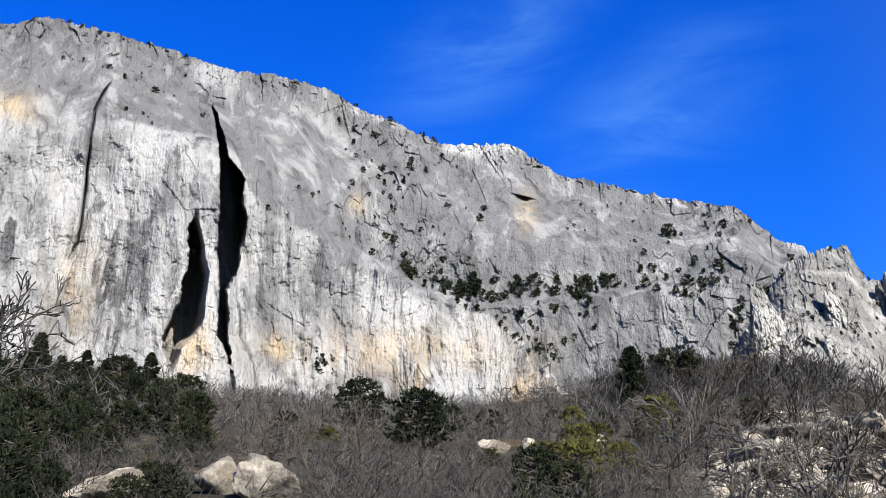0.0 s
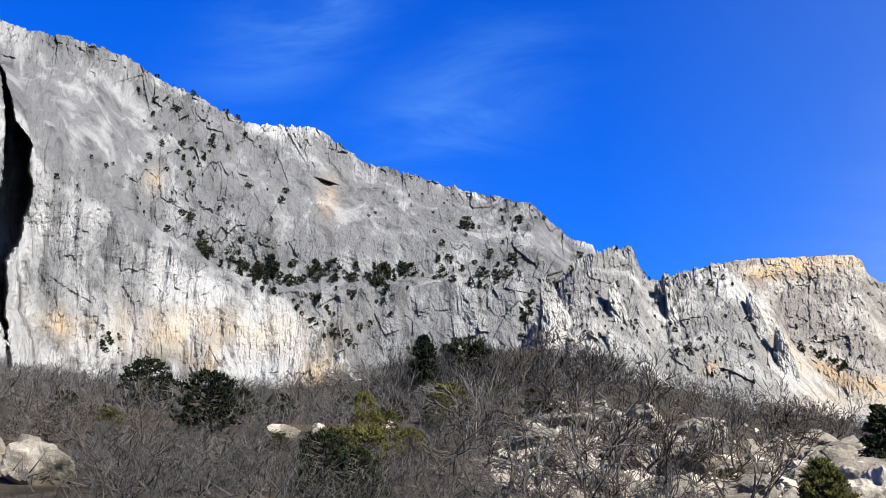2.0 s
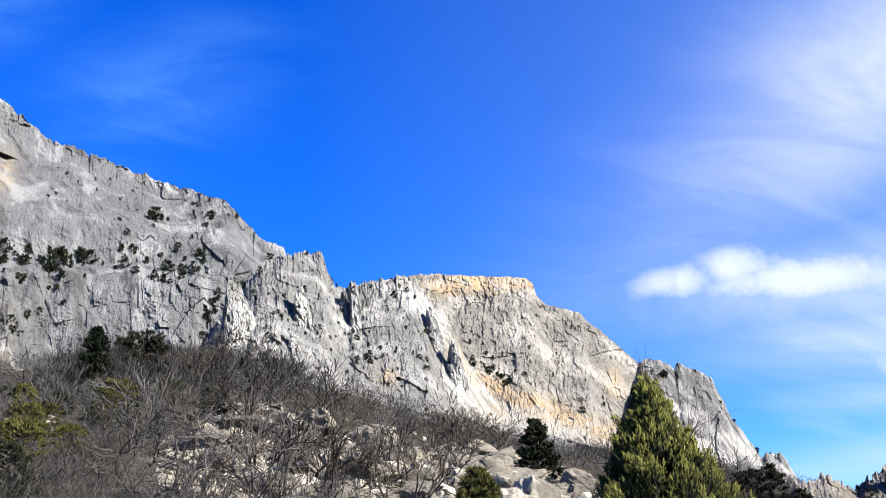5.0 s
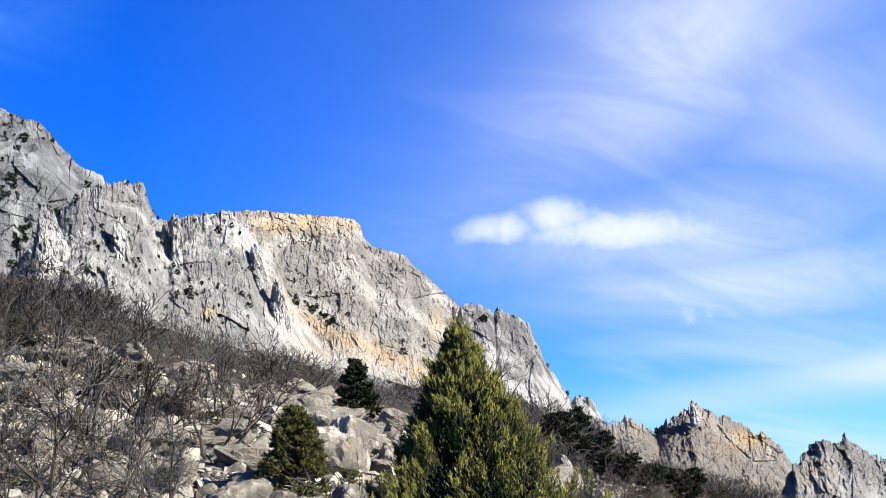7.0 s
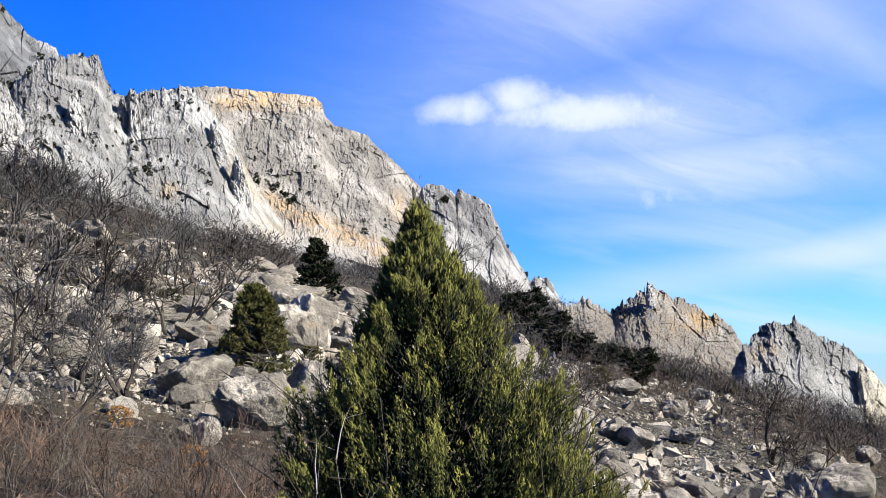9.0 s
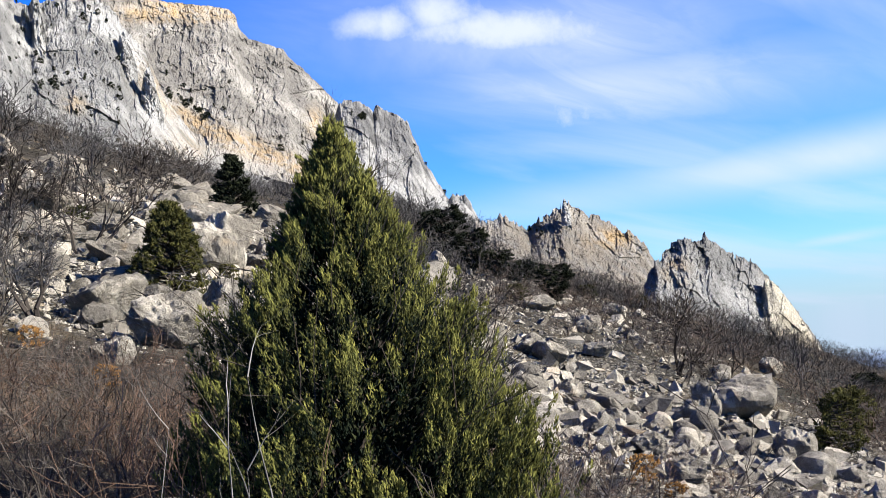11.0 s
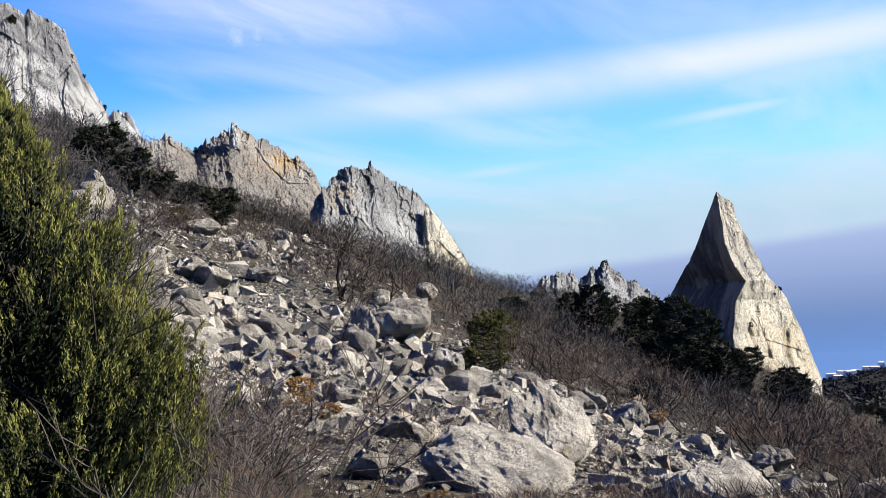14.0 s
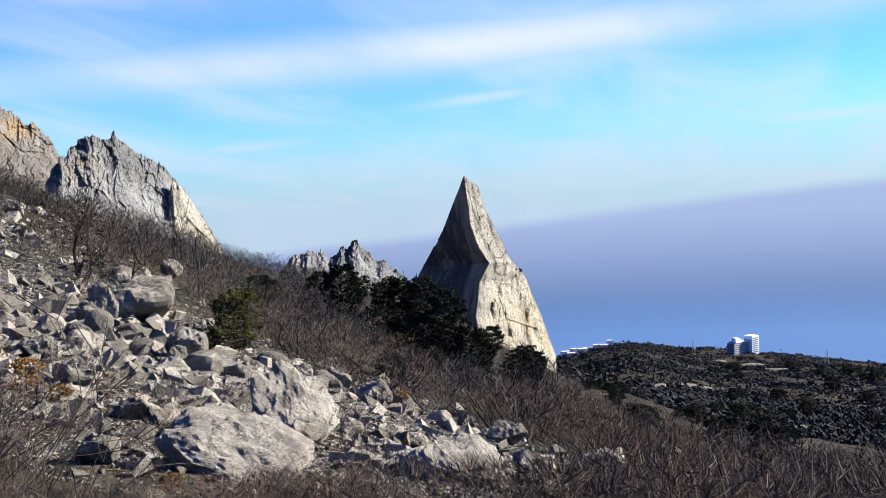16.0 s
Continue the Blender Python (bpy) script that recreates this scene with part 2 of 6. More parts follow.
def soil_build(t, b):
    co = node(t, "ShaderNodeTexCoord").outputs["Object"]
    big = noisy(t, co, 0.035, 6.0, 0.6)
    mid = noisy(t, co, 0.5, 8.0, 0.7)
    fine = noisy(t, co, 9.0, 6.0, 0.7)
    col = ramp(t, mid, ((0.30, (0.010, 0.0090, 0.0078)), (0.48, (0.023, 0.0196, 0.0160)), (0.62, (0.046, 0.039, 0.031)), (0.78, (0.095, 0.084, 0.068))))
    col = mix(t, span(t, big, 0.48, 0.66, 0.0, 0.55), col, (0.026, 0.025, 0.018))
    stone = span(t, maths(t, "ADD", fine, maths(t, "MULTIPLY", mid, 0.5)), 0.86, 0.96)
    col = mix(t, maths(t, "MULTIPLY", stone, 0.45), col, (0.20, 0.19, 0.17))
    stony = node(t, "ShaderNodeAttribute", attribute_name="stony").outputs["Fac"]
    grit = node(t, "ShaderNodeTexVoronoi", {"Vector": co, "Scale": 5.5})
    pebble = span(t, grit.outputs["Distance"], 0.62, 0.30)
    gravel = mix(t, node(t, "ShaderNodeSeparateXYZ", {0: grit.outputs["Color"]}).outputs[0], (0.045, 0.042, 0.037), (0.21, 0.195, 0.17))
    col = mix(t, maths(t, "MULTIPLY", stony, pebble), col, gravel)
    dry = maths(t, "MULTIPLY", span(t, noisy(t, co, 0.16, 5.0, 0.6), 0.52, 0.66), span(t, fine, 0.40, 0.58))
    col = mix(t, maths(t, "MULTIPLY", dry, 0.32), col, (0.17, 0.125, 0.065))
    t.links.new(col, b.inputs["Base Color"])
    height = maths(t, "ADD", maths(t, "ADD", mid, fine), maths(t, "MULTIPLY", maths(t, "MULTIPLY", stony, pebble), 1.2))
    bp = node(t, "ShaderNodeBump", {"Height": height, "Strength": 0.9, "Distance": 0.12})
    t.links.new(bp.outputs[0], b.inputs["Normal"])


SOIL = material("stony winter soil", soil_build, 0.97, 0.02)


def plant_material(name, dark, pale, scale=2.0, rough=0.8):
    def build(t, b):
        co = node(t, "ShaderNodeTexCoord").outputs["Object"]
        rnd = node(t, "ShaderNodeNewGeometry").outputs["Random Per Island"]
        who = node(t, "ShaderNodeObjectInfo").outputs["Random"]
        n = noisy(t, co, scale, 4.0, 0.6)
        f = maths(t, "ADD", maths(t, "MULTIPLY", n, 0.7), maths(t, "ADD", maths(t, "MULTIPLY", rnd, 0.35), maths(t, "MULTIPLY", who, 0.25)))
        col = mix(t, span(t, f, 0.38, 0.95), dark, pale)
        t.links.new(col, b.inputs["Base Color"])
    return material(name, build, rough, 0.03)


BRUSH = plant_material("grey bush twigs", (0.026, 0.022, 0.019), (0.115, 0.098, 0.082), 0.6)
RUDDY = plant_material("ruddy bush twigs", (0.034, 0.021, 0.015), (0.140, 0.092, 0.064), 0.6)
TWIG = plant_material("grey twigs", (0.012, 0.0116, 0.0114), (0.078, 0.074, 0.071), 0.6)
WOODLAND = plant_material("grey woodland twigs", (0.0105, 0.0100, 0.0098), (0.060, 0.056, 0.053), 0.3)
RUSSET = plant_material("russet twigs", (0.016, 0.0115, 0.0092), (0.088, 0.065, 0.050), 0.6)
BARK = plant_material("dark bark", (0.0216, 0.0180, 0.0156), (0.0624, 0.0528, 0.0432), 3.0)
DEADWOOD = plant_material("bleached dead wood", (0.09, 0.084, 0.075), (0.18, 0.168, 0.15), 3.0)


def juniper_build(t, b):
    co = node(t, "ShaderNodeTexCoord").outputs["Object"]
    rnd = node(t, "ShaderNodeNewGeometry").outputs["Random Per Island"]
    # yellow new growth towards the tips; dark plume bases and inside are painted shade
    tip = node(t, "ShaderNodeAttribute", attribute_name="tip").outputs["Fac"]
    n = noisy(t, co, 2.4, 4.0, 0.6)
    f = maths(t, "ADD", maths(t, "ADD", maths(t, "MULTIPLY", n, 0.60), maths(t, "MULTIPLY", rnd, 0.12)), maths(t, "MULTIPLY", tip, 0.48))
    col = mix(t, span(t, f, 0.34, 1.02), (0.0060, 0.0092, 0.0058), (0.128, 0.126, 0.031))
    t.links.new(col, b.inputs["Base Color"])


JUNIPER = material("juniper foliage", juniper_build, 0.75, 0.03)
PINE = plant_material("pine foliage", (0.0034, 0.0050, 0.0032), (0.0150, 0.0175, 0.0085), 1.0, 0.75)
OLIVE = plant_material("yew-green foliage", (0.0120, 0.0140, 0.0060), (0.0640, 0.0600, 0.0170), 1.0, 0.75)
LEAF = plant_material("withered leaves", (0.088, 0.044, 0.014), (0.240, 0.128, 0.040), 2.0)
WOODS = plant_material("far winter woodland", (0.014, 0.015, 0.0155), (0.034, 0.033, 0.032), 0.02)


def plain(name, col, rough=0.7, var=0.15, scale=0.4, metal=0.0):
    def build(t, b):
        co = node(t, "ShaderNodeTexCoord").outputs["Object"]
        n = noisy(t, co, scale, 6.0, 0.65)
        t.links.new(mix(t, n, tuple(c * (1 - var) for c in col), tuple(min(0.9, c * (1 + var)) for c in col)), b.inputs["Base Color"])
        b.inputs["Metallic"].default_value = metal
    return material(name, build, rough)


WHITE = plain("white plaster", (0.78, 0.78, 0.76), 0.8)
# dark windows and balcony openings; on the hotel wing it stands in for shade
SHADE = plain("dark openings and painted wing shade", (0.16, 0.18, 0.21), 0.5)
STEEL = plain("galvanised steel", (0.20, 0.20, 0.21), 0.5, 0.2, 1.0, 0.6)
ROOFING = plain("pale roofing", (0.45, 0.40, 0.36), 0.8)


def sea_build(t, b):
    co = node(t, "ShaderNodeTexCoord").outputs["Object"]
    n = noisy(t, co, 0.05, 8.0, 0.6, (1.0, 0.4, 1.0))
    drift = noisy(t, co, 0.0012, 4.0, 0.5, (0.4, 1.4, 1.0))
    t.links.new(mix(t, drift, (0.036, 0.086, 0.19), (0.052, 0.112, 0.225)), b.inputs["Base Color"])
    bp = node(t, "ShaderNodeBump", {"Height": n, "Strength": 0.25, "Distance": 2.0})
    t.links.new(bp.outputs[0], b.inputs["Normal"])
    b.inputs["Specular IOR Level"].default_value = 0.4


SEAWATER = material("hazy blue sea", sea_build, 0.45)


def fog_build(t, b):
    co = node(t, "ShaderNodeTexCoord").outputs["Object"]
    sep = node(t, "ShaderNodeSeparateXYZ", {0: co})
    x, y, z = sep.outputs
    bearing = maths(t, "MULTIPLY", maths(t, "ARCTAN2", x, y), 57.29578)
    n = noisy(t, co, 0.0016, 4.0, 0.55)
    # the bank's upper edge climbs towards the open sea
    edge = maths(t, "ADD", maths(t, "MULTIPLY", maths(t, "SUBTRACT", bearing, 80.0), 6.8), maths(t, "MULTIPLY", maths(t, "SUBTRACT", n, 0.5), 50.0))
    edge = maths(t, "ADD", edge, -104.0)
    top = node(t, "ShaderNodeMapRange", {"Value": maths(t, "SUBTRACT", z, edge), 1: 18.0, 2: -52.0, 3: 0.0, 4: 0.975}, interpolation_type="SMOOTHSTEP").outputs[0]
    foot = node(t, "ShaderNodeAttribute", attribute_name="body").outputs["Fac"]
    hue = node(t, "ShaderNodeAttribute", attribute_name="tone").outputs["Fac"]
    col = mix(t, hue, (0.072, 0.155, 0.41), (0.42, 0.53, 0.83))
    # the haze is emission: the sheet glows in place of sunlit mist
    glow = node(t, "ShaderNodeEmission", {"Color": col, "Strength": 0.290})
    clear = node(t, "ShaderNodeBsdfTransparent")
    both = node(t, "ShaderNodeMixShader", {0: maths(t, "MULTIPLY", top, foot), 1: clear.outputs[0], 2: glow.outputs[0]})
    t.links.new(both.outputs[0], t.nodes["Material Output"].inputs["Surface"])


FOG = material("glowing sea fog", fog_build)

# ---------------------------------------------------------------- tools


def spot(bearing, dist, rise):
    """A place by its bearing, its distance along the ground and its rise from the eye."""
    a = np.radians(bearing)
    return Vector((dist * math.sin(a), dist * math.cos(a), EYE + dist * math.tan(radians(rise))))


def _hash(ix, iy, iz, seed):
    h = (ix.astype(np.int64) * 374761393 + iy.astype(np.int64) * 668265263 + iz.astype(np.int64) * 2147483647 + seed * 1274126177) & 0xFFFFFFFF
    h = ((h ^ (h >> 13)) * 1274126177) & 0xFFFFFFFF
    h = ((h ^ (h >> 15)) * 2246822519) & 0xFFFFFFFF
    return ((h ^ (h >> 16)) & 0xFFFFFF) / float(0x1000000)


def grain(p, seed=0):
    """Smooth noise at the rows of p, about -1 to 1."""
    i = np.floor(p).astype(np.int64)
    f = p - i
    u = f * f * f * (f * (f * 6 - 15) + 10)
    total = np.zeros(len(p))
    for dx in (0, 1):
        for dy in (0, 1):
            for dz in (0, 1):
                a = _hash(i[:, 0] + dx, i[:, 1] + dy, i[:, 2] + dz, seed) * 2 * math.pi
                c = _hash(i[:, 0] + dx, i[:, 1] + dy, i[:, 2] + dz, seed + 71) * 2 - 1
                s = np.sqrt(1 - c * c)
                g = s * np.cos(a) * (f[:, 0] - dx) + s * np.sin(a) * (f[:, 1] - dy) + c * (f[:, 2] - dz)
                w = (u[:, 0] if dx else 1 - u[:, 0]) * (u[:, 1] if dy else 1 - u[:, 1]) * (u[:, 2] if dz else 1 - u[:, 2])
                total += w * g
    return total * 1.5


def layers(p, octaves=5, seed=0, gain=0.5, ridged=False):
    total, amp = np.zeros(len(p)), 1.0
    for k in range(octaves):
        n = grain(p * 2.03 ** k + 17.3 * k, seed + k)
        total += amp * (1 - 2 * np.abs(n) if ridged else n)
        amp *= gain
    return total


def facets(p, seed=0):
    """Broken faces: every cell is a tilted plane of its own height."""
    i = np.floor(p).astype(np.int64)
    best, val = np.full(len(p), 9.0), np.zeros(len(p))
    for dx in (-1, 0, 1):
        for dy in (-1, 0, 1):
            for dz in (-1, 0, 1):
                c = i + (dx, dy, dz)
                j = np.stack([_hash(c[:, 0], c[:, 1], c[:, 2], seed + k) for k in range(3)], 1)
                o = p - (c + j)
                d = (o * o).sum(1)
                near = d < best
                tilt = np.stack([_hash(c[:, 0], c[:, 1], c[:, 2], seed + 5 + k) * 2 - 1 for k in range(3)], 1)
                v = (o * tilt).sum(1) * 1.2 + _hash(c[:, 0], c[:, 1], c[:, 2], seed + 11) - 0.5
                val = np.where(near, v, val)
                best = np.where(near, d, best)
    return val


def step(x, a, b):
    t = np.clip((x - a) / (b - a), 0, 1)
    return t * t * (3 - 2 * t)


def line(x, points):
    """A broken line through (x, y) points, read at x."""
    q = np.array(points, dtype=float)
    return np.interp(x, q[:, 0], q[:, 1])


def mesh_of(name, verts, faces, mat, smooth=False, **attributes):
    me = bpy.data.meshes.new(name)
    verts = np.asarray(verts, dtype=np.float64)
    faces = np.asarray(faces, dtype=np.int64)
    me.vertices.add(len(verts))
    me.vertices.foreach_set("co", verts.ravel())
    k = faces.shape[1]
    me.loops.add(faces.size)
    me.loops.foreach_set("vertex_index", faces.ravel())
    me.polygons.add(len(faces))
    me.polygons.foreach_set("loop_start", np.arange(0, faces.size, k))
    me.polygons.foreach_set("loop_total", np.full(len(faces), k))
    me.polygons.foreach_set("use_smooth", np.full(len(faces), smooth))
    for key, values in attributes.items():
        a = me.attributes.new(key, "FLOAT", "POINT")
        a.data.foreach_set("value", np.asarray(values, dtype=np.float32))
    me.materials.append(mat)
    me.update(calc_edges=True)
    return me


def grid_faces(rows, cols, closed=False):
    r, c = np.meshgrid(np.arange(rows - 1), np.arange(cols if closed else cols - 1), indexing="ij")
    n = (c + 1) % cols
    return np.stack([r * cols + c, r * cols + n, (r + 1) * cols + n, (r + 1) * cols + c], -1).reshape(-1, 4)


def part(name, me, parent, label="", m=None):
    ob = new(name, me)
    ob.parent = parent
    if m is not None:
        ob.matrix_basis = m
    return tagged(ob, label)


def solid(size, at=(0, 0, 0), bevel=0.0):
    """A box as a bmesh, on its base."""
    bm = bmesh.new()
    bmesh.ops.create_cube(bm, size=1.0)
    for v in bm.verts:
        v.co = Vector((v.co.x * size[0] + at[0], v.co.y * size[1] + at[1], (v.co.z + 0.5) * size[2] + at[2]))
    if bevel:
        bmesh.ops.bevel(bm, geom=bm.edges[:], offset=bevel, segments=1, affect="EDGES")
    return bm


def bm_mesh(name, bm, mat):
    me = bpy.data.meshes.new(name)
    bm.to_mesh(me)
    bm.free()
    me.materials.append(mat)
    return me

# ---------------------------------------------------------------- the land
# rise of the ground from the eye, in degrees, along bearings, at these distances
REACH = (3, 15, 30, 60, 120, 220, 350, 600, 1000, 1600)
RISES = {}
RISES[-60] = (-22, 4, 8, 10, 12.5, 15, 17, 19, 14, 9)
RISES[-30] = (-23, 4, 8, 10.3, 12.8, 15.0, 16.6, 18, 12, 8)
RISES[0] = (-25, 2, 7.2, 9.6, 11.6, 13.0, 14.0, 17, 12, 8)
RISES[20] = (-27, -3, 3, 7.4, 10.3, 12.5, 14.5, 15, 11, 7)
RISES[35] = (-28, -7, -0.5, 4.3, 7.0, 8.5, 9.0, 10, 8, 5)
RISES[45] = (-29, -10, -5, 0.5, 3.8, 5.8, 6.6, 6, 3, 0)
RISES[55] = (-30, -13, -8, -3.0, 0.3, 1.6, 2.0, -1, -4, -7)
RISES[65] = (-30, -14.5, -10, -6.2, -3.9, -3.2, -6, -10, -12, -12.5)
RISES[75] = (-30, -16, -12.8, -10.0, -8.2, -5.6, -7.5, -12, -13, -12)
RISES[82] = (-31, -17, -14.5, -12.6, -11.0, -9.6, -9.9, -11, -10.2, -8.75)
RISES[86] = (-31, -17.4, -15, -13.4, -12.2, -11.2, -11.0, -10.5, -8.8, -7.95)
RISES[90] = (-31, -18, -15.8, -14.6, -13.6, -12.6, -12.0, -11.0, -9.7, -8.7)
RISES[100] = (-31, -18.5, -17, -16, -15.2, -14.4, -13.4, -12, -10.8, -9.35)
RISES[140] = (-31, -20, -19, -18, -17, -16, -15, -14, -13, -12)
RISES[200] = (-29, -14, -12, -11, -10, -10, -10, -10, -10, -10)
RISES[260] = (-25, -2, 1, 3, 4, 5, 6, 7, 5, 3)
RISES[300] = RISES[-60]
BEARINGS = np.array(sorted(RISES), dtype=float)
TABLE = np.array([RISES[int(b)] for b in BEARINGS], dtype=float)


def smooth_read(xs, values, x):
    """Cubic reading of rows of values (len(xs), n) at x, row by row."""
    d = np.gradient(values, xs, axis=0)
    i = np.clip(np.searchsorted(xs, x) - 1, 0, len(xs) - 2)
    h = xs[i + 1] - xs[i]
    t = np.clip((x - xs[i]) / h, 0, 1)
    return i, t, h, d


def ground_z(x, y, rough=True):
    x, y = np.atleast_1d(np.asarray(x, float)), np.atleast_1d(np.asarray(y, float))
    r = np.hypot(x, y)
    b = (np.degrees(np.arctan2(x, y)) + 60) % 360 - 60
    lr = np.log(np.array(REACH, float))
    q = np.log(np.clip(r, 3, 1600))
    i, t, h, d = smooth_read(BEARINGS, TABLE, b)
    a0, a1 = TABLE[i], TABLE[i + 1]
    t3, t2 = (t ** 3)[:, None], (t ** 2)[:, None]
    tt, hh = t[:, None], h[:, None]
    rows = (2 * t3 - 3 * t2 + 1) * a0 + (t3 - 2 * t2 + tt) * hh * d[i] + (3 * t2 - 2 * t3) * a1 + (t3 - t2) * hh * d[i + 1]
    dr = np.gradient(rows, lr, axis=1)
    k = np.clip(np.searchsorted(lr, q) - 1, 0, len(lr) - 2)
    n = np.arange(len(x))
    hr = lr[k + 1] - lr[k]
    s = (q - lr[k]) / hr
    el = (2 * s ** 3 - 3 * s ** 2 + 1) * rows[n, k] + (s ** 3 - 2 * s ** 2 + s) * hr * dr[n, k] + (3 * s ** 2 - 2 * s ** 3) * rows[n, k + 1] + (s ** 3 - s ** 2) * hr * dr[n, k + 1]
    z = EYE + np.maximum(r, 3) * np.tan(np.radians(el))
    near = step(r, 1.2, 5.0)
    z = z * near + (-0.04 * r) * (1 - near)
    far = np.clip((r - 1600) / 600, 0, 1)
    z = z * (1 - far) + far * np.where(z > 0, z, SEA - 20 + 0 * z)
    if rough:
        p = np.stack([x, y, np.zeros_like(x)], 1)
        z = z + 0.35 * np.clip(r / 25, 0.1, 1) * layers(p * 0.16, 4, 3) + np.clip(r / 160, 0, 1) * 2.2 * layers(p * 0.022, 3, 9) + np.clip((r - 500) / 500, 0, 1) * 14 * layers(p * 0.004, 3, 5)
    return z


def ground_at(bearing, dist):
    a = radians(bearing)
    x, y = dist * math.sin(a), dist * math.cos(a)
    return Vector((x, y, float(ground_z(x, y)[0])))


def ground_many(bearings, dists):
    a, d = np.radians(np.asarray(bearings)), np.asarray(dists)
    x, y = d * np.sin(a), d * np.cos(a)
    return [Vector(q) for q in np.stack([x, y, ground_z(x, y)], 1)]


# where the slope is strewn with stones: bearing, rise along the middle, half the depth in rise
SCREE = ((48, -3.0, 3.6), (52, -5.0, 4.4), (56, -7.0, 5.0), (60, -8.4, 5.0), (64, -9.9, 4.2), (68, -11.2, 3.0), (72, -12.6, 2.7), (76, -13.9, 2.4), (80, -14.8, 1.8), (83, -15.2, 1.0))
CRAGS_LOW = ((14, 8.0, 2.4), (17, 7.6, 3.2), (21, 6.8, 3.6), (25, 6.0, 3.6), (29, 5.0, 3.8), (33, 4.4, 3.8), (37, 3.4, 3.6), (40, 2.0, 2.6))

SLOPE_HIGH = ((17, 10.8, 1.4), (20, 10.0, 1.7), (23, 9.3, 1.7), (26, 8.8, 1.5), (30, 7.9, 1.3), (35, 6.6, 1.0))


def build_ground():
    b = np.concatenate([np.arange(-32, 106, 0.5), np.arange(106, 328, 2.5)])
    r = np.concatenate([[0.0], np.geomspace(0.6, 2400, 240)])
    R, B = np.meshgrid(r, np.radians(b), indexing="ij")
    x, y = (R * np.sin(B)).ravel(), (R * np.cos(B)).ravel()
    z = ground_z(x, y)
    bb, ee = np.degrees(np.arctan2(x, y)), np.degrees(np.arctan2(z - EYE, np.hypot(x, y)))
    stony = np.zeros(len(x))
    for rows in (SCREE, CRAGS_LOW, SLOPE_HIGH):
        q = np.array(rows)
        gap = np.abs(ee - np.interp(bb, q[:, 0], q[:, 1])) / np.interp(bb, q[:, 0], q[:, 2])
        stony = np.maximum(stony, step(gap, 1.25, 0.7) * step(bb, q[0, 0] - 3, q[0, 0]) * step(bb, q[-1, 0] + 2, q[-1, 0]))
    me = mesh_of("ground", np.stack([x, y, z], 1), grid_faces(len(r), len(b), True)[:, ::-1], SOIL, True, stony=stony)
    return tagged(new("ground", me), "stony brown hillside of winter soil and leaf litter", "ground", kind="structure")


build_ground()


def build_sea():
    r = np.concatenate([[0.0], np.geomspace(300, 4950, 40)])
    b = np.radians(np.arange(0, 360, 3.0))
    R, B = np.meshgrid(r, b, indexing="ij")
    me = mesh_of("sea", np.stack([(R * np.sin(B)).ravel(), (R * np.cos(B)).ravel(), np.full(R.size, SEA)], 1), grid_faces(len(r), len(b), True)[:, ::-1], SEAWATER, True)
    tagged(new("water", me), "calm hazy blue sea below the hillside", "sea", kind="structure")
    # painted haze: a glowing sheet, thin on the water, rising into a fog bank
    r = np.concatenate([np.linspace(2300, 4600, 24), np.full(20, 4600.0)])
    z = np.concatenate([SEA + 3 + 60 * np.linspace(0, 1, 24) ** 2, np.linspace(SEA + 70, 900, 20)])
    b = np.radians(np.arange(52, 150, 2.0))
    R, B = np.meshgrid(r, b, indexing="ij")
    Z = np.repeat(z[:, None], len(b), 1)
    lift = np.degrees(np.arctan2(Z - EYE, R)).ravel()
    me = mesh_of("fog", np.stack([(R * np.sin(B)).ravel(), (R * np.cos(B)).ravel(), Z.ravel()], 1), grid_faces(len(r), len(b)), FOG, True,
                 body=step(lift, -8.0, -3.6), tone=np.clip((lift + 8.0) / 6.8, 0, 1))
    ob = tagged(new("backdrop", me), "lavender self-glowing fog bank lying over the far sea", "fog bank", kind="structure")
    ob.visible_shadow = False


build_sea()

# ---------------------------------------------------------------- cliffs and crags
FACES = {}


